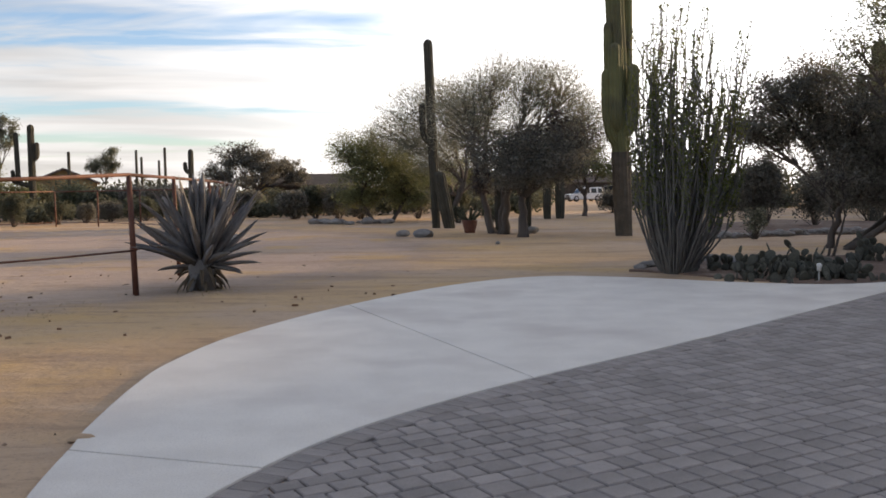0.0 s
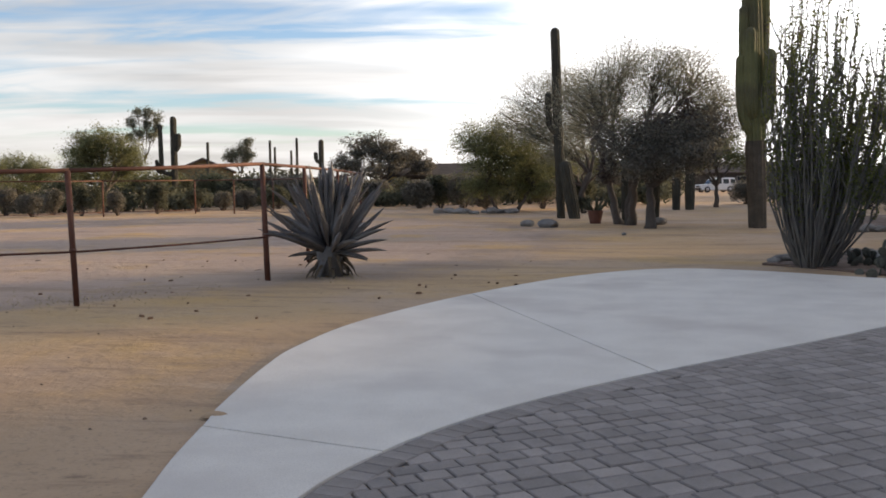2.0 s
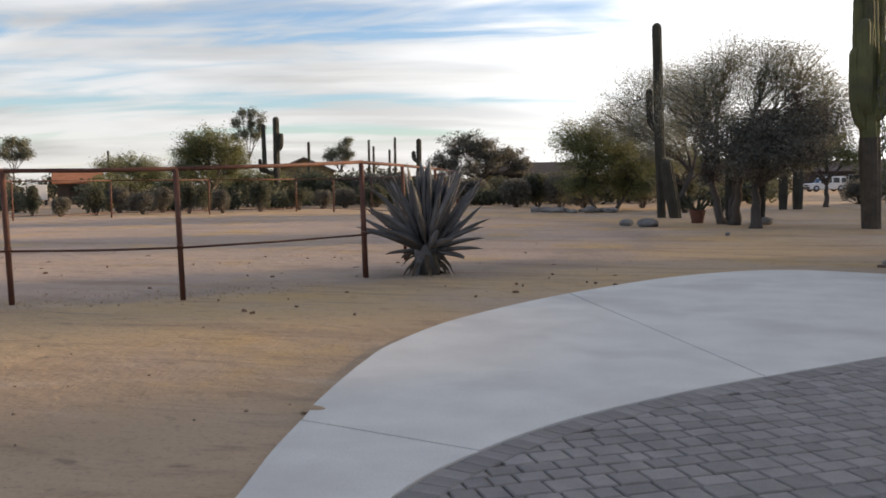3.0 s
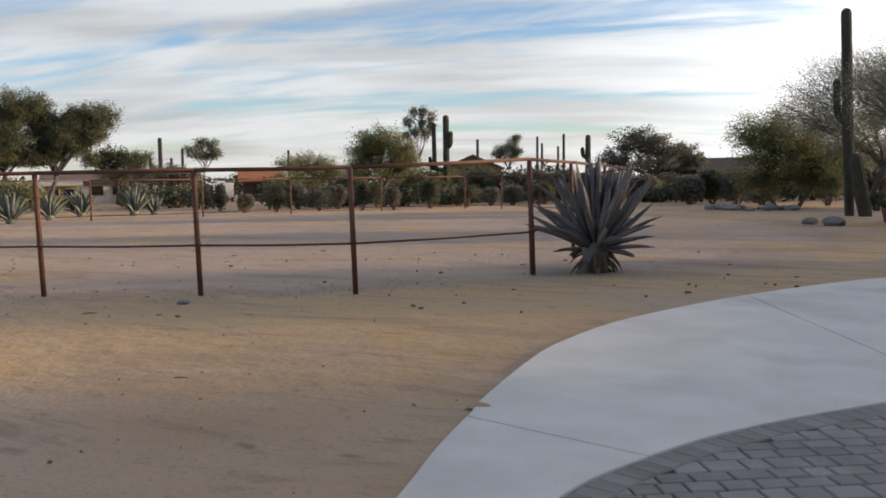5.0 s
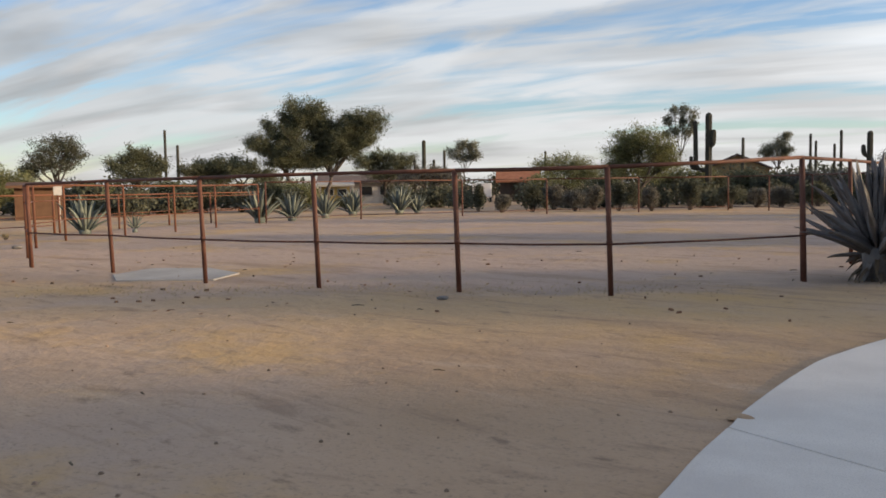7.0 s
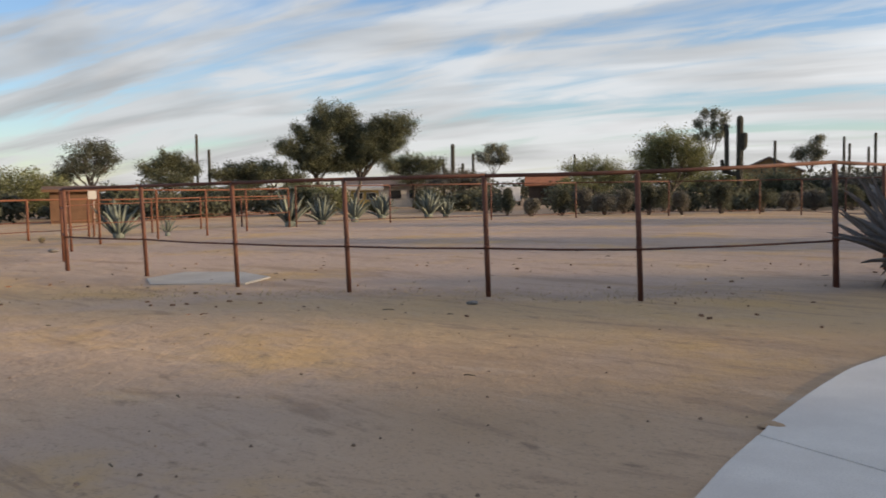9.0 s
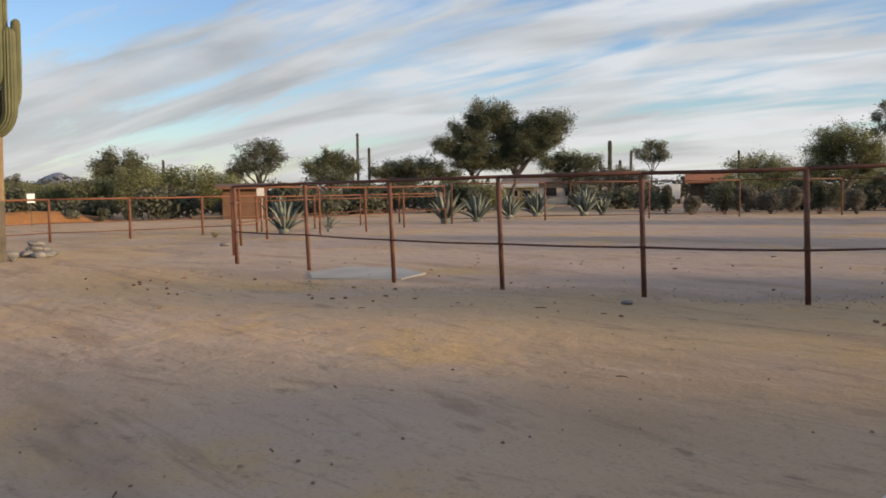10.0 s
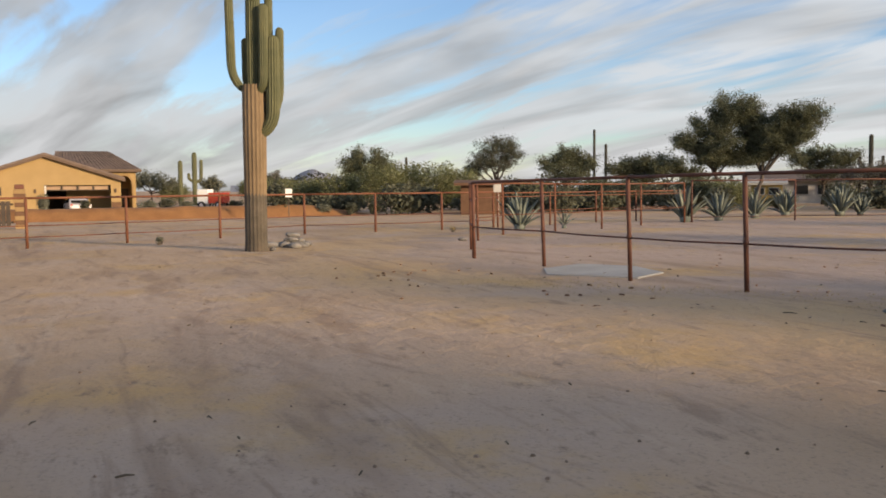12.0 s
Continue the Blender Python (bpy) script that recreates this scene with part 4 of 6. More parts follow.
tree("palo_verde", "bright green palo verde behind the corral", 28.4, 60, 1.2, 0.17,
     [(-1.2, 4.0, 1.1, 1.0), (-0.1, 4.4, 1.1, 0.85), (1.1, 4.0, 1.1, 0.9), (1.7, 3.0, 0.9, 0.8), (-1.5, 2.7, 1.0, 0.9), (0.2, 2.6, 1.5, 1.1)],
     M["palo"], 0.08, 62, 36, 122)
tree("palo_verde", "low green palo verde beside the corral", 32.9, 72, 1.0, 0.14,
     [(-1.6, 2.9, 1.1, 0.8), (-0.3, 3.3, 1.2, 0.8), (1.0, 2.9, 1.1, 0.8), (1.9, 2.4, 0.9, 0.7), (0, 1.9, 2.0, 0.8)], M["palo"], 0.09, 44, 26, 123)
tree("palo_verde", "low green palo verde beside the corral", 26.2, 66, 0.9, 0.13, [(-0.8, 1.9, 1.2, 0.9), (0.6, 2.1, 1.2, 0.9), (1.8, 1.8, 1.0, 0.8)], M["palo"], 0.09, 40, 24, 124)
tree("eucalyptus", "thin sparse eucalyptus with clumped leaves", 26.0, 75, 3.4, 0.045,
     [(-1.0, 6.6, 0.34, 0.3), (-0.5, 7.4, 0.34, 0.26), (0.3, 7.5, 0.34, 0.26), (1.0, 7.1, 0.34, 0.28), (0.2, 6.4, 0.36, 0.3), (-0.4, 5.8, 0.36, 0.3), (0.6, 5.7, 0.4, 0.28), (-1.2, 5.5, 0.3, 0.25), (1.1, 6.2, 0.28, 0.22)],
     M["pale_leaf"], 0.10, 34, 8, 125, spread=1.0)
tree("eucalyptus", "thin sparse tree with clumped leaves", 20.44, 80, 2.6, 0.08,
     [(-0.6, 4.4, 0.5, 0.4), (0.2, 4.7, 0.5, 0.4), (0.7, 5.3, 0.35, 0.3), (0.9, 4.3, 0.4, 0.4), (-1.0, 4.0, 0.4, 0.4), (0.1, 3.8, 0.7, 0.4)], M["pale_leaf"], 0.10, 30, 12, 126, spread=0.9)
tree("eucalyptus", "thin sparse tree with clumped leaves", 39.3, 85, 2.8, 0.08,
     [(-1.0, 4.7, 0.55, 0.5), (-0.2, 5.4, 0.5, 0.4), (0.8, 5.2, 0.5, 0.4), (1.3, 4.5, 0.5, 0.4), (0.2, 4.3, 0.6, 0.4)], M["pale_leaf"], 0.12, 30, 12, 127, spread=0.9)
tree("desert_tree", "dark bushy tree behind the agave row", 44.3, 82, 1.6, 0.18,
     [(-1.9, 3.9, 1.2, 1.0), (-0.6, 4.3, 1.2, 0.9), (0.8, 3.9, 1.2, 0.9), (2.0, 3.7, 1.0, 0.8), (0, 2.8, 2.2, 0.9)], M["olive"], 0.12, 40, 24, 128)
tree("desert_tree", "dark bushy tree beyond the sheds", 41.6, 78, 1.2, 0.16, [(-1.3, 2.4, 1.3, 0.8), (0.4, 2.6, 1.4, 0.8), (1.9, 2.3, 1.2, 0.8)], M["dark_leaf"], 0.12, 40, 24, 129)
tree("desert_tree", "dark bushy tree beside the big olive", 53.2, 80, 1.5, 0.16,
     [(-1.2, 3.2, 1.2, 0.9), (0, 3.6, 1.2, 0.9), (1.3, 3.3, 1.2, 0.9), (-2.5, 2.6, 1.1, 0.8), (2.4, 2.6, 1.0, 0.8)], M["olive"], 0.12, 40, 24, 130)
tree("desert_tree", "grey-green tree with twiggy rounded crown", 63.7, 80, 1.9, 0.17,
     [(-1.3, 4.0, 1.1, 0.9), (-0.6, 5.2, 1.1, 1.0), (0.6, 5.4, 1.1, 0.9), (1.6, 4.6, 1.0, 0.9), (0.2, 3.9, 1.4, 0.8), (-2.1, 3.2, 0.7, 0.6)], M["shrub"], 0.10, 34, 28, 131, bare=0.4)
tree("desert_tree", "green tree with two rounded heads", 71.8, 85, 1.8, 0.18,
     [(-1.2, 4.6, 1.1, 1.0), (-1.6, 3.6, 1.0, 0.8), (0.9, 4.5, 1.2, 1.1), (1.3, 3.5, 1.2, 0.9), (0, 3.1, 1.6, 0.9)], M["olive"], 0.12, 44, 28, 132)
tree("desert_tree", "dark scruffy tree beside two saguaros", 59.2, 70, 1.4, 0.15,
     [(-1.3, 3.4, 1.0, 0.8), (-0.4, 4.1, 0.8, 0.7), (0.7, 3.9, 0.9, 0.7), (1.5, 3.3, 0.9, 0.7), (0, 2.7, 1.7, 0.8)], M["olive"], 0.11, 40, 24, 133)
tree("desert_tree", "dark scruffy tree behind the lane fence", 54.9, 75, 1.3, 0.15,
     [(-1.8, 3.2, 1.0, 0.8), (-0.6, 3.4, 1.0, 0.7), (0.8, 3.6, 1.0, 0.7), (1.9, 3.1, 1.0, 0.7), (0, 2.4, 2.0, 0.8)], M["olive"], 0.11, 40, 24, 134)
tree("desert_tree", "dark conifer-like tree near the house", 77.6, 110, 1.0, 0.15, [(-0.5, 2.3, 0.7, 1.2), (0.3, 2.6, 0.6, 1.3), (0.9, 2.2, 0.6, 1.1)], M["dark_leaf"], 0.14, 40, 22, 135)
tree("palo_verde", "pale green tree beside the tan house", 84.9, 112, 1.3, 0.16,
     [(-1.9, 2.9, 1.3, 1.2), (-0.4, 3.0, 1.4, 1.2), (1.2, 2.6, 1.3, 1.1), (2.5, 2.2, 1.1, 0.9)], M["pale_leaf"], 0.14, 42, 26, 136)
tree("palo_verde", "pale spiky tree beside the red truck", 81.3, 98, 0.9, 0.12, [(-0.5, 2.3, 0.7, 0.9), (0.4, 2.4, 0.7, 0.9)], M["pale_leaf"], 0.13, 32, 22, 137)

ROUND = [(36.96, 52, 0.76, 1.05), (35.0, 53, 0.62, 1.6), (32.34, 53, 0.98, 1.25), (29.66, 53, 0.5, 1.7), (27.7, 53, 0.66, 1.35), (25.46, 54, 0.75, 1.8), (31.2, 56, 0.7, 1.5), (23.0, 56, 0.9, 1.4), (21.6, 58, 0.7, 1.2),
         (38.4, 54, 0.6, 1.7), (33.7, 57, 0.8, 1.6), (28.6, 57, 0.9, 1.7), (20.2, 60, 0.9, 1.3), (18.2, 60, 0.9, 1.4), (14.0, 60, 0.8, 1.3)]
for i, (yaw, dist, w, h) in enumerate(ROUND):
    shrub("rounded grey-green desert shrub behind the corral", yaw, dist, w, h, M["shrub"] if i % 2 else M["dark_leaf"], 1700, 0.075, 500 + i, group="rounded shrubs")
HEDGE = [(73.4, 66, 1.9, 2.4), (71.0, 64, 1.7, 2.9), (69.3, 66, 1.7, 3.1), (67.6, 65, 2.0, 3.0), (65.9, 66, 1.8, 2.6), (75.5, 70, 1.8, 2.1), (77.4, 78, 2.0, 2.2), (78.6, 90, 2.0, 2.3), (61.6, 68, 1.6, 2.2), (57.5, 66, 1.8, 2.3),
         (55.6, 64, 1.7, 2.1), (51.5, 64, 1.8, 2.2), (49.6, 62, 1.8, 1.9), (46.8, 66, 0.8, 0.8), (43.6, 68, 1.2, 1.6), (83.6, 112, 2.4, 2.4), (34.4, 70, 1.5, 2.4), (30.6, 68, 1.6, 2.3), (24.2, 70, 1.6, 2.4), (22.4, 74, 1.8, 2.6)]
for i, (yaw, dist, w, h) in enumerate(HEDGE):
    shrub("green desert shrubbery along the far boundary", yaw, dist, w, h * (1.18 if 64 < yaw < 79 else 1.0), M["palo"] if yaw > 63 or i % 4 == 0 else M["olive"] if i % 2 else M["shrub"], 3200, 0.10, 560 + i, group="boundary shrubbery")
for i, (yaw, dist, w, h) in enumerate(((85.2, 78, 0.9, 0.9), (84.0, 80, 1.0, 1.0), (82.9, 78, 0.8, 0.8), (88.6, 80, 0.5, 0.9), (90.9, 70, 0.5, 1.5), (79.9, 76, 0.7, 0.8), (78.4, 72, 0.6, 0.7), (73.0, 58, 0.6, 0.8), (74.6, 58, 0.6, 0.7), (71.4, 58, 0.5, 0.8))):
    shrub("low rounded garden shrub near the earth bank", yaw, dist, w, h, M["shrub"] if i % 2 else M["pale_leaf"], 700, 0.09, 600 + i, group="low garden shrubs")
shrub("tiny dry tuft in bare sand", 84.4, 29.2, 0.16, 0.24, M["pale_leaf"], 160, 0.03, 640)
shrub("tiny dry tuft in bare sand", 66.4, 34, 0.13, 0.2, M["straw"], 120, 0.03, 641)


def palm(label, yaw, dist, height, seed):
    r = random.Random(seed)
    root = thing("fan_palm", label, "palm", spot(yaw, dist), yaw)
    part("trunk", Geo().tube(bend((0, 0, -0.1), (0.1, 0, height), 0, 6, 0.05, r), [0.22, 0.2, 0.19, 0.18, 0.18, 0.17], 9).mesh("trunk", M["bark"], True), root)
    for i in range(16):
        a, b = i * 2.4, r.uniform(-0.5, 1.2)
        d = Vector((math.cos(a) * math.cos(b), math.sin(a) * math.cos(b), math.sin(b)))
        g = Geo().tube([(0.1, 0, height), Vector((0.1, 0, height)) + d * 0.45], [0.02, 0.015], 5)
        c = Vector((0.1, 0, height)) + d * 0.45
        side = d.cross(Vector((0, 0, 1))).normalized()
        for k in range(-5, 6):
            e = (d * math.cos(k * 0.24) + side * math.sin(k * 0.24)) * 0.5 + Vector((0, 0, -0.1 * abs(k) / 5))
            n = side * 0.03
            g.add([c, c + e * 0.6 + n, c + e, c + e * 0.6 - n], [(0, 1, 2, 3)])
        part("frond", g.mesh("frond", M["dark_leaf"]), root)


palm("distant fan palm behind green palo verde", 29.6, 75, 5.2, 701)


# ---- unseen trees added beyond the drive to shade the yard from the low sun ----
for i, (n, s_, h) in enumerate(((14.5, 66, 10.5), (18.0, 69, 12.5), (21.5, 68, 13.0), (25.0, 71, 13.0), (28.5, 70, 13.0), (32.0, 72, 13.0), (35.5, 71, 12.5), (38.5, 70, 12.5), (42.0, 70, 12.0))):
    x, y = 0.866 * s_ - 0.5 * n, 0.5 * s_ + 0.866 * n
    tree("desert_tree", "unseen tall dark tree added beyond the drive for shade", math.degrees(math.atan2(-x, y)), math.hypot(x, y), 3.0, 0.3,
         [(-1.8, h * 0.45, 2.2, h * 0.2), (1.6, h * 0.5, 2.2, h * 0.2), (0, h * 0.75, 2.2, h * 0.22), (-1.2, h * 0.25, 2.0, h * 0.16), (1.4, h * 0.22, 2.0, h * 0.16)],
         M["dark_leaf"], 0.50, 26, 22, 750 + i, group="windbreak trees")


# ---- ocotillo ----
def ocotillo(label, at, seed, canes=150):
    """Wands that rise close together, spread and bend, forked and crooked in their upper half."""
    r = random.Random(seed)
    root = thing("ocotillo", label, "ocotillo", at, -14.5)
    pts = []

    def leafy(path, lo, count):
        n = len(path) - 1
        for k in range(count):
            t = lo + (1 - lo) * r.random() ** 0.8
            j = min(int(t * n), n - 1)
            p = path[j].lerp(path[j + 1], t * n - j)
            pts.append((p.x + r.gauss(0, 0.024), p.y + r.gauss(0, 0.024), p.z))

    for i in range(canes):
        a = r.uniform(0, 6.283)
        reach = 1.10 * r.random() ** 0.55
        h = r.uniform(1.9, 3.5) if i % 5 < 2 else r.uniform(3.6, 5.75) * (1 - 0.12 * reach)
        foot = Vector((0.26 * math.cos(a) * r.random() ** 0.5, 0.26 * math.sin(a) * r.random() ** 0.5, -0.05))
        tip = Vector((math.cos(a) * reach * 0.95 + 0.20, math.sin(a) * reach, h))
        mid = foot.lerp(tip, 0.38) + Vector((math.cos(a), math.sin(a), 0)) * 0.56 * reach
        path, drift = [], Vector((0, 0, 0))
        for k in range(16):
            t = k / 15
            drift += Vector((r.gauss(0, 1), r.gauss(0, 1), 0)) * 0.045 * t
            path.append(foot * (1 - t) ** 2 + mid * 2 * t * (1 - t) + tip * t * t + drift)
        part("cane", Geo().tube(path, [0.025 - 0.0012 * k for k in range(16)], 5).mesh("cane", M["cane"]), root)
        leafy(path, 0.45, 130)
        for b in range(r.choice((0, 0, 1, 1, 2))):
            j = r.choice((7, 8, 9, 10, 11))
            q = path[j] + Vector((r.uniform(-.42, .42), r.uniform(-.35, .35), r.uniform(0.6, 1.25)))
            side = bend(path[j], q, 0, 6, 0.05, r)
            part("cane", Geo().tube(side, [0.017, 0.016, 0.014, 0.012, 0.010, 0.007], 4).mesh("cane", M["cane"]), root)
            leafy(side, 0.1, 40)
    part("foliage", leaf_mesh("foliage", pts, 0.034, M["cane_leaf"], seed, 1.6), root)
    return root


ocotillo("tall ocotillo of many thorny upright canes", spot(-14.45, 18.0), 711)


# ---- stones, beds and prickly pears ----
def gravel_bed():
    ring = [spot(-11.6, 18.4), spot(-14.5, 17.75), spot(-18, 16.75), spot(-21.5, 16.25), spot(-25, 16.4), spot(-30, 17.5), spot(-30, 21), spot(-24, 23), spot(-19, 21.5), spot(-14, 20)]
    tagged(new("gravel_bed", slab("gravel_bed", ring, -0.05, 0.028, M["gravel"])), "reddish gravel planting bed beside the drive", "planting bed")
    ring = [spot(-15.5, 29.5), spot(-26, 34.5), spot(-27, 44), spot(-20, 47), spot(-15.5, 40)]
    tagged(new("gravel_bed", slab("gravel_bed", ring, -0.05, 0.026, M["gravel"])), "grey-brown gravel garden bed edged with stones", "planting bed")


gravel_bed()



def stone_mesh(seed, squash=0.6):
    r = random.Random(seed)
    bm = bmesh.new()
    bmesh.ops.create_icosphere(bm, subdivisions=2, radius=0.5)
    o = Vector((seed * 3.1, seed * 1.7, 0))
    for v in bm.verts:
        v.co *= 1 + 0.45 * noise.noise(v.co * 1.7 + o) + 0.14 * noise.noise(v.co * 5 + o)
        v.co.z *= squash
    me = bpy.data.meshes.new("stone")
    bm.to_mesh(me)
    bm.free()
    me.materials.append(M["rock"])
    return me


STONES = [stone_mesh(i + 1, q) for i, q in enumerate((0.6, 0.5, 0.75, 0.55, 0.65))]


def stone(at, size, seed, label="rough grey field stone lying on sand", group="", stretch=1.3):
    r = random.Random(seed)
    ob = new("stone", STONES[seed % 5])
    ob.matrix_basis = Matrix.Translation((at[0], at[1], at[2] + size * 0.18)) @ pose(0, 0, 0, 0, 0, r.uniform(0, 360)) @ Matrix.Diagonal((size * stretch, size, size, 1))
    return tagged(ob, label, "stone", group)


stone(spot(0.0 + 1.26, 32.4), 0.62, 0, "long low grey boulder on the sand", stretch=1.5)
stone(spot(2.6, 33.4), 0.42, 2, "dark grey boulder on the sand")
stone(spot(-5.5, 34.0), 0.6, 3, "long low grey boulder under mesquite", stretch=1.4)
stone(spot(-3.4, 27.6), 0.16, 4, "small reddish stone on the sand")
for i in range(13):
    r = random.Random(800 + i)
    stone(spot(3.2 + i * 0.42 + r.uniform(-.15, .15), 47 + r.uniform(-1, 1.5)), r.uniform(0.3, 0.65), i, "grey stone edging under the palo verde", "stones edging the palo verde bed")
for i in range(34):
    r = random.Random(830 + i)
    t = i / 33
    stone(spot(-15.8 - 10.6 * t, 29.5 + 5.5 * t + r.uniform(-.5, .5)), r.uniform(0.22, 0.5), i, "grey stone edging of gravel bed", "stones edging the gravel bed")
for i in range(26):
    r = random.Random(870 + i)
    t = i / 25
    stone(spot(-12.3 - 9.0 * t, 18.9 + r.uniform(-.5, .6) + 1.6 * math.sin(t * 3.1)), r.uniform(0.14, 0.36), i, "grey stone edging of planting bed", "stones edging the planting bed")
for i in range(14):
    r = random.Random(900 + i)
    stone(spot(76.5 + r.gauss(0, 0.38), 26.4 + r.gauss(0, 0.18), z=0.0), r.uniform(0.24, 0.42), i, "pale grey rock in small heap", "heap of rocks beside saguaro")
for i, (a, b, zz) in enumerate(((0.1, 0.1, 0.16), (-0.14, 0, 0.16), (0.02, -0.1, 0.18), (0.22, 0, 0.14), (-0.05, 0.0, 0.32), (0.1, 0.02, 0.3))):
    stone(spot(76.5, 26.4, a, b, zz), 0.24, i + 1, "pale grey rock on top of heap", "heap of rocks beside saguaro")
stone(spot(40.6, 12.9), 0.12, 1, "small reddish stone beside the fence")
stone(spot(77.7, 25.0), 0.2, 2, "small grey rock at saguaro foot")
stone(spot(65.8, 28.4), 0.22, 3, "pale stone at the fence foot")


def pad_mesh():
    bm = bmesh.new()
    bmesh.ops.create_icosphere(bm, subdivisions=2, radius=0.5)
    for v in bm.verts:
        z = v.co.z
        v.co = Vector((v.co.x * (0.86 + 0.3 * z), v.co.y * 0.17, z + 0.5))
    me = bpy.data.meshes.new("pad")
    bm.to_mesh(me)
    bm.free()
    me.materials.append(M["pear"])
    me.polygons.foreach_set("use_smooth", [True] * len(me.polygons))
    return me


PAD = pad_mesh()


def prickly_pear(label, at, width, height, count, seed, size=0.2):
    r = random.Random(seed)
    root = thing("prickly_pear", label, "cactus", at, 0, "prickly pears in the bed")
    tips = []
    for i in range(count):
        if i < count * 0.45 or not tips:
            p = Vector((r.gauss(0, width * 0.34), r.gauss(0, width * 0.26), -0.03))
        else:
            p = r.choice(tips)
            if p.z > height - size * 0.6:
                p = Vector((r.gauss(0, width * 0.36), r.gauss(0, width * 0.26), -0.03))
        s = size * r.uniform(0.75, 1.25)
        m = Matrix.Translation(p) @ pose(0, 0, 0, r.uniform(-38, 38), r.uniform(-38, 38), r.uniform(0, 360))
        part("pad", PAD, root, "", m @ Matrix.Diagonal((s, s, s, 1)))
        tips.append(m @ Vector((0, 0, s * 0.9)))
    return root


prickly_pear("low clump of grey-green prickly pear pads", spot(-20.2, 16.9), 1.2, 0.62, 90, 721)
prickly_pear("grey prickly pear pads behind the clump", spot(-20.6, 18.4), 1.5, 0.66, 70, 722)
prickly_pear("grey-green prickly pear at the drive's edge", spot(-24.2, 17.2), 1.1, 0.42, 60, 723)
prickly_pear("low prickly pear in the gravel bed", spot(-16.9, 18.6), 0.9, 0.34, 34, 724)
prickly_pear("reddish prickly pear beside the dark tree", spot(-25.2, 21.5), 0.7, 0.8, 44, 725)
prickly_pear("low prickly pear by the gravel bed", spot(-22.4, 17.4), 0.8, 0.36, 36, 726)


def garden_light(at):
    root = thing("garden_light", "small white solar garden light on stake", "garden light", at, 0, "garden lights")
    part("stake", Geo().tube([(0, 0, -0.04), (0, 0, 0.2)], [0.012, 0.012], 8).mesh("stake", M["white_wall"]), root)
    part("head", Geo().tube([(0, 0, 0.2), (0, 0, 0.28), (0, 0, 0.3), (0, 0, 0.33)], [0.035, 0.04, 0.055, 0.02], 12).mesh("head", M["white"], True), root)


garden_light(spot(-22.6, 16.6))
garden_light(spot(-24.2, 18.0))


# ---- potted cactus ----
def pot_plant():
    root = thing("potted_cactus", "terracotta pot with dark spiky cactus", "potted plant", spot(-1.67, 35), 0)
    g = Geo().tube([(0, 0, -0.01), (0, 0, 0.1), (0, 0, 0.4), (0, 0, 0.44), (0, 0, 0.5), (0, 0, 0.5), (0, 0, 0.42)], [0.2, 0.22, 0.29, 0.29, 0.31, 0.27, 0.26], 20)
    part("pot", g.mesh("pot", M["terracotta"], True), root)
    r = random.Random(9)
    for i in range(9):
        a = i * 0.7
        tip = Vector((math.cos(a) * r.uniform(0.25, 0.6), math.sin(a) * 0.4, r.uniform(0.7, 1.1)))
        part("stem", Geo().tube(bend((0.08 * math.cos(a), 0.08 * math.sin(a), 0.4), tip, 0, 5, 0.03, r), [0.05, 0.055, 0.055, 0.045, 0.02], ribs=6, depth=0.2).mesh("stem", M["shrub"]), root)


pot_plant()


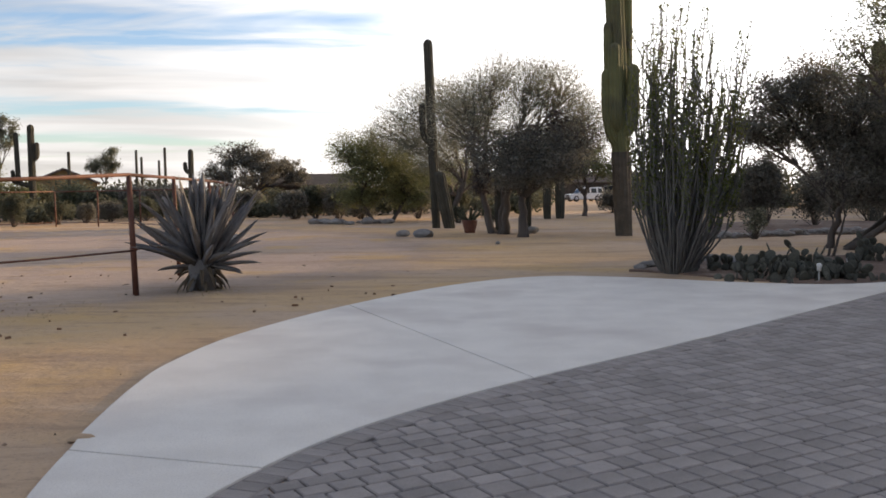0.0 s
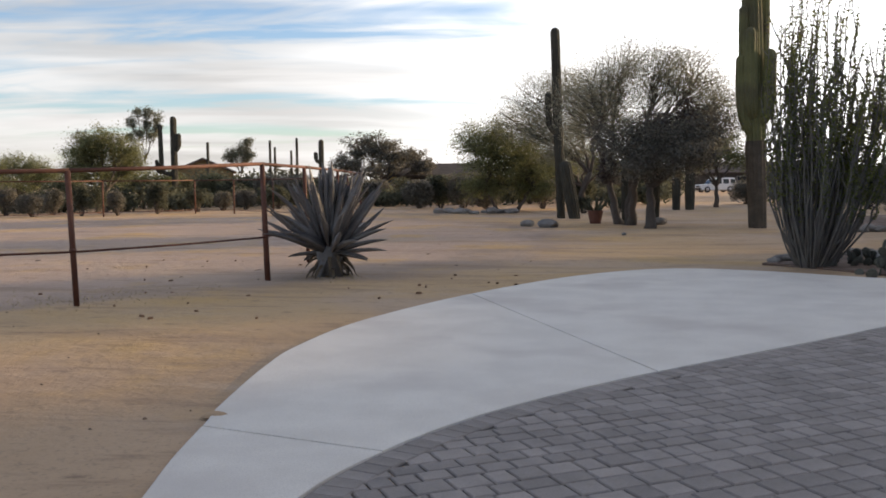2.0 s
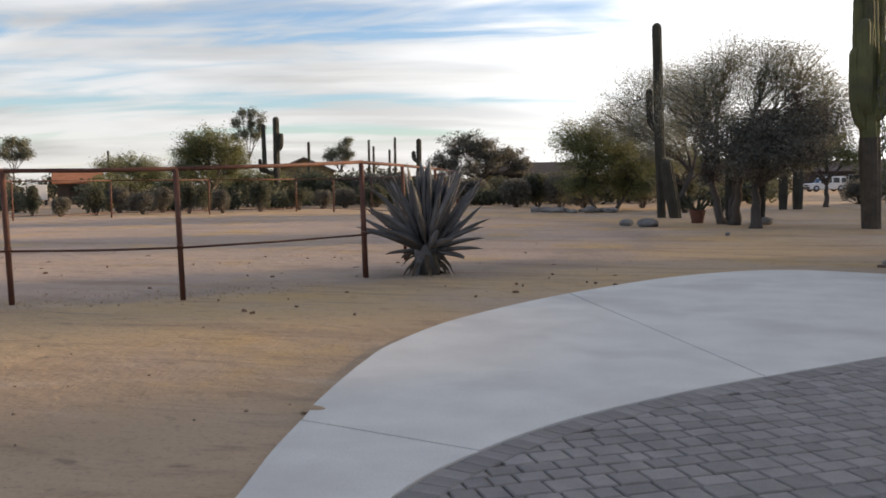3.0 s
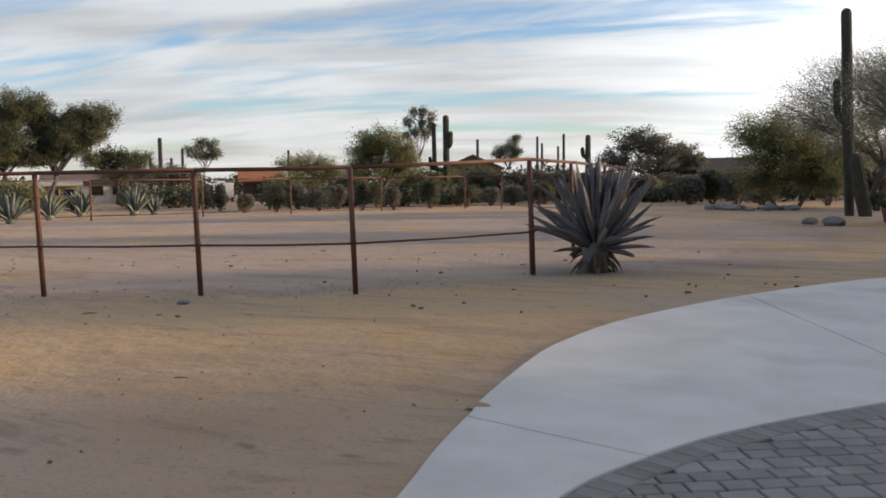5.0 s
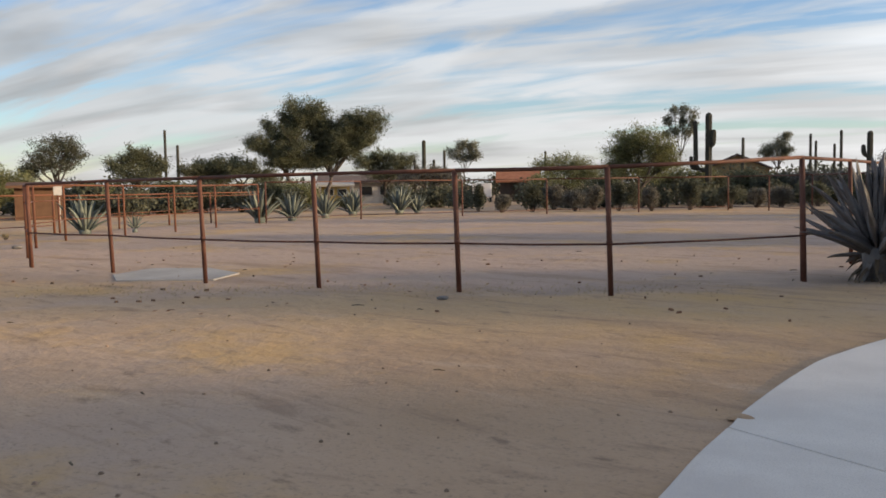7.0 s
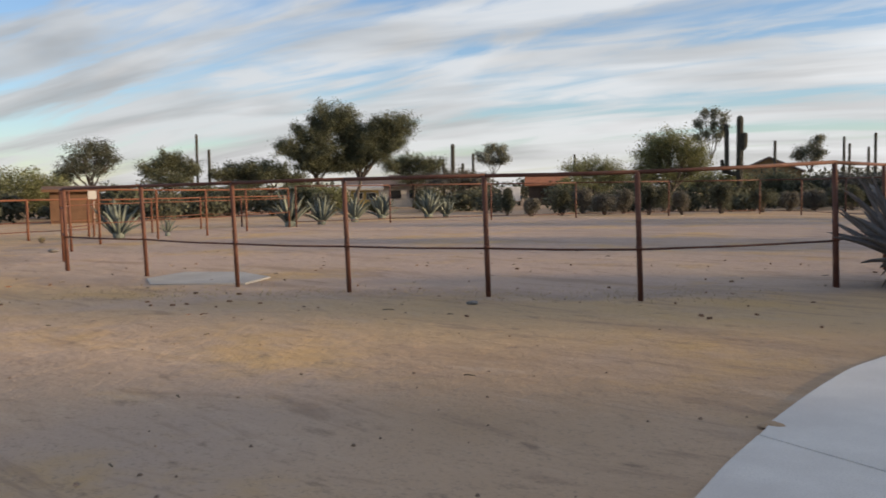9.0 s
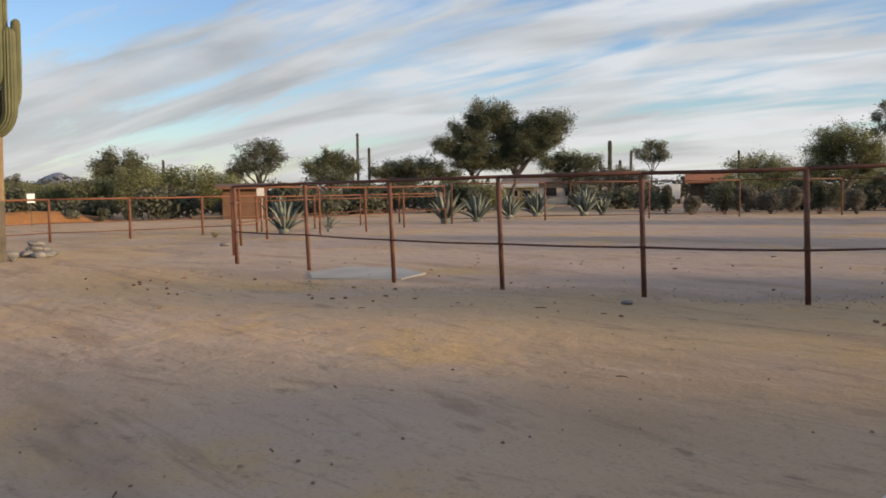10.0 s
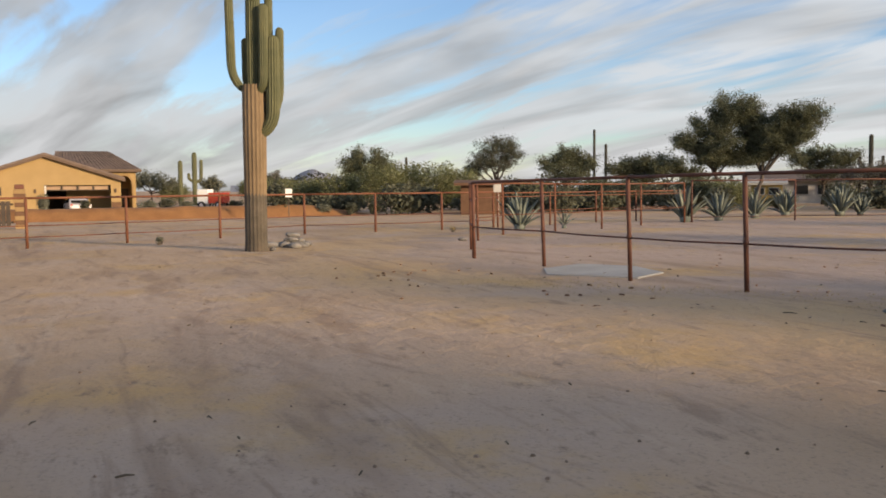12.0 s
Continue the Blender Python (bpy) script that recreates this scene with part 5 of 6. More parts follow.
# ---- vehicles ----
def car(label, at, turn, length, width, height, paint, suv=True, group=""):
    """A car along its own x axis, nose at +x."""
    root = thing("car", label, "car", at, turn, group)
    l, w, h = length / 2, width / 2, height
    belt, floor_z = h * 0.56, h * 0.17
    if suv:
        side = [(-l, floor_z), (l * 0.98, floor_z), (l, h * 0.36), (l * 0.96, belt * 0.94), (l * 0.5, belt), (-l * 0.98, belt), (-l, h * 0.36)]
        roof = [(l * 0.48, belt), (l * 0.24, h * 0.97), (l * 0.1, h), (-l * 0.86, h), (-l * 0.95, h * 0.95), (-l * 0.985, belt)]
    else:
        side = [(-l, floor_z), (l * 0.98, floor_z), (l, h * 0.36), (l * 0.94, belt * 0.92), (l * 0.42, belt), (-l * 0.72, belt), (-l * 0.97, belt * 0.96), (-l, h * 0.4)]
        roof = [(l * 0.42, belt), (l * 0.12, h * 0.97), (0, h), (-l * 0.38, h * 0.98), (-l * 0.74, belt)]

    def prism(profile, half, inset=0.0):
        n = len(profile)
        zs = [p[1] for p in profile]
        v = []
        for s in (-1, 1):
            for x, z in profile:
                k = (z - min(zs)) / max(0.01, max(zs) - min(zs))
                v.append((x, s * (half - inset * k), z))
        f = [tuple(reversed(range(n))), tuple(range(n, 2 * n))] + [(i, (i + 1) % n, n + (i + 1) % n, n + i) for i in range(n)]
        bm = bmesh.new()
        vs = [bm.verts.new(q) for q in v]
        for q in f:
            bm.faces.new([vs[i] for i in q])
        bmesh.ops.recalc_face_normals(bm, faces=bm.faces[:])
        bmesh.ops.bevel(bm, geom=bm.edges[:], offset=0.05, segments=2, affect="EDGES", profile=0.5)
        return bm

    def put(bm, name, mat):
        me = bpy.data.meshes.new(name)
        bm.to_mesh(me)
        bm.free()
        me.materials.append(mat)
        return me

    body = part("body", put(prism(side, w), "body", paint), root)
    cab = part("cabin", put(prism(roof, w * 0.97, 0.16), "cabin", paint), root)
    x0, x1 = roof[0][0], roof[-1][0]
    for s in (-1, 1):
        cuts = [(0.80, 0.56), (0.50, 0.28), (0.22, 0.04)] if suv else [(0.78, 0.5), (0.46, 0.16)]
        for a, b in cuts:
            xa, xb = x1 + (x0 - x1) * a, x1 + (x0 - x1) * b
            lo, hi = belt + 0.06, h * 0.92
            g = Geo()
            y0, y1 = s * (w * 0.97 - 0.02 + 0.012), s * (w * 0.97 - 0.16 + 0.035)
            t = s * 0.012
            g.add([(xa, y0, lo), (xb, y0, lo), (xb, y1, hi), (xa - 0.12 * (a > 0.7), y1, hi), (xa, y0 + t, lo), (xb, y0 + t, lo), (xb, y1 + t, hi), (xa - 0.12 * (a > 0.7), y1 + t, hi)],
                  [(0, 1, 2, 3), (4, 5, 6, 7), (0, 1, 5, 4), (1, 2, 6, 5), (2, 3, 7, 6), (3, 0, 4, 7)])
            part("side_window", g.mesh("side_window", M["glass"]), cab)
    for (ax, az), (bx, bz), nm, nx in ((roof[0], roof[1], "windscreen", 0.02), (roof[-1], roof[-2], "rear_window", -0.02)):
        yy = w * 0.74
        v = [(ax + nx, -yy, az + 0.06), (ax + nx, yy, az + 0.06), (bx + nx, yy * 0.94, bz - 0.08), (bx + nx, -yy * 0.94, bz - 0.08)]
        v += [(x + nx, y, z) for x, y, z in v]
        part(nm, Geo().add(v, [(0, 1, 2, 3), (4, 5, 6, 7), (0, 1, 5, 4), (1, 2, 6, 5), (2, 3, 7, 6), (3, 0, 4, 7)]).mesh(nm, M["glass"]), cab)
    rad = h * 0.21
    for x in (-l * 0.62, l * 0.64):
        for s in (-1, 1):
            y = s * (w - 0.09)
            tyre = Geo().tube([(x, y - 0.12, rad), (x, y - 0.09, rad), (x, y + 0.09, rad), (x, y + 0.12, rad)], [rad * 0.86, rad, rad, rad * 0.86], 20)
            wheel = part("tyre", tyre.mesh("tyre", M["rubber"], True), root)
            part("rim", Geo().tube([(x, y - 0.128, rad), (x, y + 0.128, rad)], [rad * 0.58] * 2, 16).mesh("rim", M["silver"], True), wheel)
    for s in (-1, 1):
        part("headlight", Geo().box((l - 0.05, s * w * 0.72 - 0.14, h * 0.40), (l + 0.01, s * w * 0.72 + 0.14, h * 0.47), 0.012).mesh("headlight", M["silver"]), body)
        part("tail_light", Geo().box((-l - 0.01, s * w * 0.8 - 0.08, h * 0.38), (-l + 0.05, s * w * 0.8 + 0.08, h * 0.54), 0.012).mesh("tail_light", M["red_paint"]), body)
        part("mirror", Geo().box((x0 - 0.25, s * (w + 0.1) - 0.09, belt), (x0 - 0.13, s * (w + 0.1) + 0.09, belt + 0.16), 0.03).mesh("mirror", M["dark_wall"]), cab)
    part("bumper", Geo().box((l - 0.06, -w * 0.95, h * 0.2), (l + 0.05, w * 0.95, h * 0.32), 0.04).mesh("bumper", M["dark_wall"]), body)
    part("grille", Geo().box((l - 0.03, -w * 0.5, h * 0.36), (l + 0.012, w * 0.5, h * 0.47), 0.01).mesh("grille", M["dark_wall"]), body)
    return root


car("white sport utility vehicle parked beyond the trees", spot(-8.84, 118), 197, 4.7, 1.9, 1.8, M["white"])
car("silver-white saloon parked inside the open garage", (-84.6, 1.4, 0), 186, 4.2, 1.75, 1.15, M["silver"], suv=False)


# ---- tan house ----
def prism_x(profile, x0, x1):
    """A profile in (y, z) pushed from x0 to x1."""
    n = len(profile)
    v = [(x, y, z) for x in (x0, x1) for y, z in profile]
    return v, [tuple(range(n)), tuple(reversed(range(n, 2 * n)))] + [(i, n + i, n + (i + 1) % n, (i + 1) % n) for i in range(n)]


def solid(name, v, f, mat, bev=0.0):
    bm = bmesh.new()
    vs = [bm.verts.new(q) for q in v]
    for q in f:
        bm.faces.new([vs[i] for i in q])
    bmesh.ops.recalc_face_normals(bm, faces=bm.faces[:])
    if bev:
        bmesh.ops.bevel(bm, geom=bm.edges[:], offset=bev, segments=2, affect="EDGES")
    me = bpy.data.meshes.new(name)
    bm.to_mesh(me)
    bm.free()
    me.materials.append(mat)
    return me


def tan_house():
    root = thing("house", "tan stucco house with tiled roof and open garage", "house", (-86.0, 0, 0))
    apex_y, apex_z, eave_r, eave_l, ez = -1.1, 4.86, 5.35, -7.5, 2.72
    d0, d1, dz = -1.2, 4.25, 2.22
    t = 0.3
    # gable wall in three pieces round the garage opening, and a gable over it
    part("wall", solid("wall", *prism_x([(eave_l + .4, 0), (d0, 0), (d0, dz), (eave_l + .4, dz)], 0, -t), M["stucco"]), root)
    part("wall", solid("wall", *prism_x([(d1, 0), (eave_r - .25, 0), (eave_r - .25, dz), (d1, dz)], 0, -t), M["stucco"]), root)
    part("gable", solid("gable", *prism_x([(eave_l + .4, dz), (eave_r - .25, dz), (eave_r - .25, ez), (apex_y, apex_z - 0.12), (eave_l + .4, ez)], 0, -t), M["stucco"]), root)
    part("wall", Geo().box((-9, eave_l + .4, 0), (-t, eave_l + .7, ez)).mesh("wall", M["stucco"]), root)
    part("wall", Geo().box((-9, eave_r - .55, 0), (-t, eave_r - .25, ez)).mesh("wall", M["stucco"]), root)
    # garage lining coloured near-black to stand for the shade inside
    part("garage_back", Geo().box((-6.6, d0 - .4, 0), (-6.4, d1 + .3, 2.6)).mesh("garage_back", M["shade_in"]), root)
    part("garage_side", Geo().box((-6.4, d0 - .4, 0), (-t, d0 - .2, 2.6)).mesh("garage_side", M["shade_in"]), root)
    part("garage_ceiling", Geo().box((-6.4, d0 - .2, 2.45), (-t, d1 + .3, 2.6)).mesh("garage_ceiling", M["shade_in"]), root)
    door = part("garage_door", Geo().box((-0.42, d0 + 0.02, 1.75), (-0.34, d1 - 0.02, 2.2), 0.01).mesh("garage_door", M["dark_wall"]), root, "dark half-raised panel door")
    for k in range(4):
        y = d0 + 0.2 + k * 1.3
        part("panel", Geo().box((-0.34, y, 1.82), (-0.31, y + 1.1, 2.12), 0.01).mesh("panel", M["garage_door"]), door)
    part("door_jamb", Geo().box((-0.28, d0 + 0.02, 0), (0.03, d0 + 0.16, 2.2), 0.01).mesh("door_jamb", M["white_wall"]), root)
    # roof slabs over the gable
    for s, ya in ((-1, eave_l - 0.1), (1, eave_r + 0.1)):
        k = (apex_z - ez) / abs(apex_y - (eave_l if s < 0 else eave_r))
        za = apex_z - k * abs(apex_y - ya)
        prof = [(apex_y, apex_z - 0.08), (ya, za - 0.08), (ya, za + 0.16), (apex_y, apex_z + 0.16)]
        slope = part("roof", solid("roof", *prism_x(prof, 0.45, -9.3), M["roof"]), root)
        part("fascia", solid("fascia", *prism_x([(apex_y, apex_z - 0.20), (ya, za - 0.20), (ya, za + 0.02), (apex_y, apex_z + 0.02)], 0.50, 0.44), M["fascia"]), slope)
        for j in range(26):
            x = 0.3 - j * 0.37
            q = Geo().tube([(x, apex_y, apex_z + 0.17), (x, ya, za + 0.17)], [0.035, 0.035], 6)
            part("roof_tile", q.mesh("roof_tile", M["roof"]), slope)
    # entry wing with hipped roof, set back
    W = Matrix.Translation((0, -0.4, -0.3))
    wy0, wy1, wz = 1.0, 7.0, 3.95
    part("wall", solid("wall", *prism_x([(wy0, 0), (5.35, 0), (5.35, 2.6), (5.45, 3.0), (5.7, 3.3), (6.0, 3.4), (6.0, wz), (wy0, wz)], -3.0, -3.3), M["stucco"]), root, "", W)
    part("wall", solid("wall", *prism_x([(6.65, 0), (wy1, 0), (wy1, wz), (6.0, wz), (6.0, 3.4), (6.3, 3.3), (6.55, 3.0), (6.65, 2.6)], -3.0, -3.3), M["stucco"]), root, "", W)
    part("arch_trim", solid("arch_trim", *prism_x([(6.65, 0), (6.8, 0), (6.8, 2.65), (6.68, 3.1), (6.38, 3.45), (6.0, 3.55), (5.62, 3.45), (5.35, 3.12), (5.35, 2.9), (5.5, 3.08), (5.72, 3.3), (6.0, 3.38), (6.3, 3.3), (6.55, 3.0), (6.65, 2.6)], -2.9, -3.0),
                            M["stucco_trim"]), root, "", W)
    part("wall", Geo().box((-12, wy1 - .3, 0), (-3.3, wy1, wz)).mesh("wall", M["stucco"]), root, "", W)
    part("porch_back", Geo().box((-5.6, 4.8, 0), (-5.4, wy1 - .3, wz)).mesh("porch_back", M["stucco_trim"]), root, "", W)
    part("front_door", Geo().box((-5.4, 5.6, 0), (-5.33, 6.5, 2.2), 0.01).mesh("front_door", M["dark_wall"]), root, "", W)
    hip = [(-2.5, -0.4, wz), (-2.5, 7.5, wz), (-12.5, 7.5, wz), (-12.5, -0.4, wz), (-6.5, 0.2, 5.75), (-6.5, 4.9, 5.75), (-8.5, 4.9, 5.75), (-8.5, 0.2, 5.75)]
    hip += [(x, y, z - 0.2) for x, y, z in hip[:4]]
    wing = part("roof", solid("roof", hip, [(0, 1, 5, 4), (1, 2, 6, 5), (2, 3, 7, 6), (3, 0, 4, 7), (4, 5, 6, 7), (8, 9, 1, 0), (9, 10, 2, 1), (10, 11, 3, 2), (11, 8, 0, 3), (8, 11, 10, 9)], M["roof"], 0.02), root, "", W)
    for j in range(22):
        y0, y1 = -0.3 + j * 0.36, max(0.25, min(4.85, 0.25 + j * 0.21))
        part("roof_tile", Geo().tube([(-2.5, y0, wz + 0.02), (-6.5, y1, 5.77)], [0.06, 0.05], 6).mesh("roof_tile", M["roof"]), wing)
    part("fascia", Geo().box((-2.5, 2.2, wz - 0.22), (-2.42, 7.5, wz - 0.02)).mesh("fascia", M["fascia"]), wing)
    win = part("window", Geo().box((-0.02, -5.4, 1.35), (0.04, -4.55, 2.1), 0.01).mesh("window", M["fascia"]), root)
    part("pane", Geo().box((0.04, -5.33, 1.42), (0.05, -4.62, 2.03)).mesh("pane", M["glass"]), win)
    for y in (-1.9, 4.65):
        part("wall_lamp", Geo().box((0.0, y - 0.08, 1.55), (0.14, y + 0.08, 1.9), 0.02).mesh("wall_lamp", M["fascia"]), root)
    part("wall_base", Geo().box((0.0, d1 + 0.05, 0), (0.06, eave_r - .27, 0.7), 0.01).mesh("wall_base", M["wall_brown"]), root, "brown stone facing")


tan_house()


def simple_house(name, label, yaw, dist, w, wall_z, ridge_z, wall, roof, depth=6.0, openings=(), turn=0.0, gable=False):
    """A plain far house: walls with openings as recessed panes, and a pitched roof."""
    root = thing(name, label, "house" if name == "house" else "shed", spot(yaw, dist), yaw + turn)
    h = w / 2
    part("wall", Geo().box((-h, 0, -0.05), (h, depth, wall_z), 0.02).mesh("wall", wall), root)
    if gable:
        prof = [(-h - .3, wall_z - .08), (0, ridge_z - 0.1), (h + .3, wall_z - .08), (h + .3, wall_z + .08), (0, ridge_z + .1), (-h - .3, wall_z + .08)]
        v = [(x, y, z) for y in (-0.4, depth + .4) for x, z in prof]
        f = [tuple(range(6)), tuple(reversed(range(6, 12)))] + [(i, (i + 1) % 6, 6 + (i + 1) % 6, 6 + i) for i in range(6)]
        part("gable", solid("gable", [(-h, 0, wall_z - .02), (h, 0, wall_z - .02), (0, 0, ridge_z - .1), (-h, depth, wall_z - .02), (h, depth, wall_z - .02), (0, depth, ridge_z - .1)],
                            [(0, 1, 2), (3, 5, 4), (0, 3, 4, 1), (1, 4, 5, 2), (2, 5, 3, 0)], wall), root)
    else:
        prof = [(-0.5, wall_z - .1), (depth / 2, ridge_z), (depth + .5, wall_z - .1), (depth + .5, wall_z + .05), (depth / 2, ridge_z + .15), (-0.5, wall_z + .05)]
        v = [(x, y, z) for x in (-h - .4, h + .4) for y, z in prof]
        f = [tuple(range(6)), tuple(reversed(range(6, 12)))] + [(i, 6 + i, 6 + (i + 1) % 6, (i + 1) % 6) for i in range(6)]
    part("roof", solid("roof", v, f, roof), root)
    for (x0, x1, z0, z1) in openings:
        fr = part("window", Geo().box((x0 - .06, -0.05, z0 - .06), (x1 + .06, 0.02, z1 + .06), 0.01).mesh("window", M["white_wall"]), root)
        part("pane", Geo().box((x0, -0.07, z0), (x1, -0.05, z1)).mesh("pane", M["glass"]), fr)
    return root


simple_house("house", "dark low house with tiled roof behind trees", 8.3, 76, 6.5, 2.2, 3.1, M["dark_wall"], M["dark_wall"], openings=((-2, -1, 0.9, 1.8), (0.8, 2.0, 0.9, 1.8)))
simple_house("shed", "small yellow-walled building above dark planting", 10.9, 80, 1.5, 2.95, 3.1, M["yellow_wall"], M["dark_wall"], depth=3)
simple_house("house", "low grey house across the far drive", -10.5, 140, 16, 2.6, 4.0, M["dark_wall"], M["roof"], openings=((-5, -3.4, 1.0, 2.0), (-1, 0.6, 1.0, 2.0), (3, 4.6, 1.0, 2.0)))
simple_house("house", "low dark house behind the mesquites", -2.0, 110, 14, 2.6, 3.9, M["wall_brown"], M["roof"], openings=((-4, -2.6, 1.0, 2.0), (1, 2.4, 1.0, 2.0)))
simple_house("house", "tan gabled house with brown roof behind trees", 22.7, 100, 6.4, 2.9, 4.4, M["stucco_trim"], M["roof"], gable=True, openings=((-1.8, -0.8, 1, 2), (0.8, 1.8, 1, 2)))
simple_house("shed", "shed with orange metal roof and white posts", 35.9, 85, 3.4, 1.9, 2.75, M["dark_wall"], M["orange_roof"], depth=3.5)
simple_house("house", "pale low building behind the agaves", 45.9, 88, 7.5, 2.0, 2.6, M["white_wall"], M["roof"], openings=((-2.6, -1.6, 0.8, 1.6), (0.2, 1.2, 0.8, 1.6), (2.0, 2.8, 0.8, 1.6)))
# wall colour stands in for the yellow-lit parts of the building
simple_house("shed", "small building coloured yellow as if lit, behind the agaves", 47.4, 78, 2.4, 1.75, 2.0, M["yellow_wall"], M["white_wall"], depth=2.5, openings=((-0.9, -0.2, 0.9, 1.4), (0.2, 0.9, 0.9, 1.4)))
simple_house("house", "grey house roof between trees", 43.0, 95, 9, 2.3, 3.1, M["white_wall"], M["roof"], openings=((-2, -1, 1, 1.8),))
simple_house("shed", "brown boarded shed beyond the lane", 64.6, 56, 2.6, 1.9, 2.0, M["wall_brown"], M["wall_brown"], depth=2.5)


def trailer():
    root = thing("trailer", "white box trailer parked by the shed", "trailer", spot(38.2, 84), 38.2)
    part("box", Geo().box((-0.9, 0, 0.45), (0.9, 3.6, 1.75), 0.05).mesh("box", M["white"]), root)
    part("door", Geo().box((-0.35, -0.03, 0.6), (0.15, 0.0, 1.5), 0.01).mesh("door", M["dark_wall"]), root)
    for x in (-0.8, 0.8):
        w = part("tyre", Geo().tube([(x - 0.1, 1.8, 0.3), (x + 0.1, 1.8, 0.3)], [0.3, 0.3], 16).mesh("tyre", M["rubber"], True), root)
        part("rim", Geo().tube([(x - 0.11, 1.8, 0.3), (x + 0.11, 1.8, 0.3)], [0.16, 0.16], 12).mesh("rim", M["silver"]), w)
    for x in (-0.7, 0.7):
        part("leg", Geo().tube([(x, 0.2, -0.02), (x, 0.2, 0.5)], [0.04, 0.04], 8).mesh("leg", M["dark_wall"]), root)


trailer()


def red_truck():
    root = thing("farm_truck", "small red truck with white cab by house", "truck", spot(81.75, 84), 60)
    part("cab", Geo().box((-0.5, -0.7, 0.45), (0.5, 0.7, 1.75), 0.08).mesh("cab", M["white"]), root)
    part("bed", Geo().box((0.55, -0.75, 0.5), (2.0, 0.75, 1.45), 0.05).mesh("bed", M["red_paint"]), root)
    part("windscreen", Geo().box((-0.53, -0.55, 1.15), (-0.5, 0.55, 1.6)).mesh("windscreen", M["glass"]), root)
    for x in (-0.1, 1.5):
        for y in (-0.7, 0.7):
            w = part("tyre", Geo().tube([(x, y - .1, .34), (x, y + .1, .34)], [.34, .34], 16).mesh("tyre", M["rubber"], True), root)
            part("rim", Geo().tube([(x, y - .11, .34), (x, y + .11, .34)], [.18, .18], 12).mesh("rim", M["silver"]), w)


red_truck()


def earth_bank():
    """A long low bank of red earth in front of the house."""
    g = Geo()
    n = 90
    for i in range(n):
        y = -9.0 + i * 0.31
        x = -56.0 + 0.9 * math.sin(i * 0.05)
        k = min(1.0, (i + 1) / 6, (n - i) / 14)
        for j, (dx, z) in enumerate(((1.3, -0.05), (0.7, 0.42), (0.25, 0.66), (-0.4, 0.70), (-0.9, 0.4), (-1.6, -0.05))):
            q = noise.noise((y * 0.8, j * 3.0, 0))
            g.v.append((x + dx + 0.12 * q, y, z * k * (1 + 0.12 * q) if z > 0 else z))
    for i in range(n - 1):
        for j in range(5):
            a = i * 6 + j
            g.f.append((a, a + 6, a + 7, a + 1))
    tagged(new("earth_bank", g.mesh("earth_bank", M["berm"], True)), "long low bank of red-brown earth", "earth bank")


earth_bank()


def pillar():
    root = thing("gate_pillar", "stacked brown stone pillar beside dark gate", "pillar", (-45.0, -1.62, 0))
    r = random.Random(4)
    for i in range(9):
        w = 0.23 + r.uniform(-.03, .03)
        part("stone_course", Geo().box((-w, -w, i * 0.2 - 0.02), (w, w, i * 0.2 + 0.185), 0.03).mesh("stone_course", M["wall_brown"] if i % 2 else M["stucco_trim"]), root)
    part("cap", Geo().box((-0.2, -0.2, 1.78), (0.2, 0.2, 2.0), 0.06).mesh("cap", M["terracotta"]), root)
    gate = thing("gate", "dark brown boarded gate", "gate", (-45.0, -2.0, 0))
    for i in range(9):
        part("board", Geo().box((-0.03, -0.2 - i * 0.2, 0.1), (0.03, -0.02 - i * 0.2, 1.25), 0.008).mesh("board", M["dark_wall"]), gate)
    for z in (0.25, 1.05):
        part("crossbar", Geo().box((-0.07, -1.85, z), (-0.03, 0.1, z + 0.1)).mesh("crossbar", M["dark_wall"]), gate)
    part("gate_post", Geo().box((-0.06, -1.95, -0.05), (0.06, -1.83, 1.4)).mesh("gate_post", M["dark_wall"]), gate)


pillar()


def lane_sign():
    root = thing("sign", "small white blank sign board on post", "sign", spot(76.7, 52), 76.7)
    part("post", Geo().box((-0.025, 0, -0.05), (0.025, 0.05, 1.25)).mesh("post", M["bark"]), root)
    part("board", Geo().box((-0.19, -0.03, 1.22), (0.19, 0.0, 1.70), 0.01).mesh("board", M["white"]), root)
    root = thing("sign", "small weathered white board on corral gate post", "sign", spot(63.55, 50), 63.5)
    part("post", Geo().box((-0.04, 0, -0.05), (0.04, 0.07, 1.4)).mesh("post", M["white_wall"]), root)
    part("board", Geo().box((-0.26, -0.03, 1.4), (0.26, 0.0, 1.9), 0.01).mesh("board", M["white_wall"]), root)


lane_sign()


# ---- concrete pad in the corral and litter on the sand ----
def corral_pad():
    ring = [Vector((x, y, 0)) for x, y in ((-14.9, 8.45), (-13.6, 9.6), (-14.2, 10.6), (-15.6, 10.9), (-16.6, 10.2), (-16.0, 9.0))]
    tagged(new("concrete_pad", slab("concrete_pad", ring, -0.05, 0.018, M["pad"], 0.016)), "worn pale concrete pad in corral sand", "concrete pad")


corral_pad()


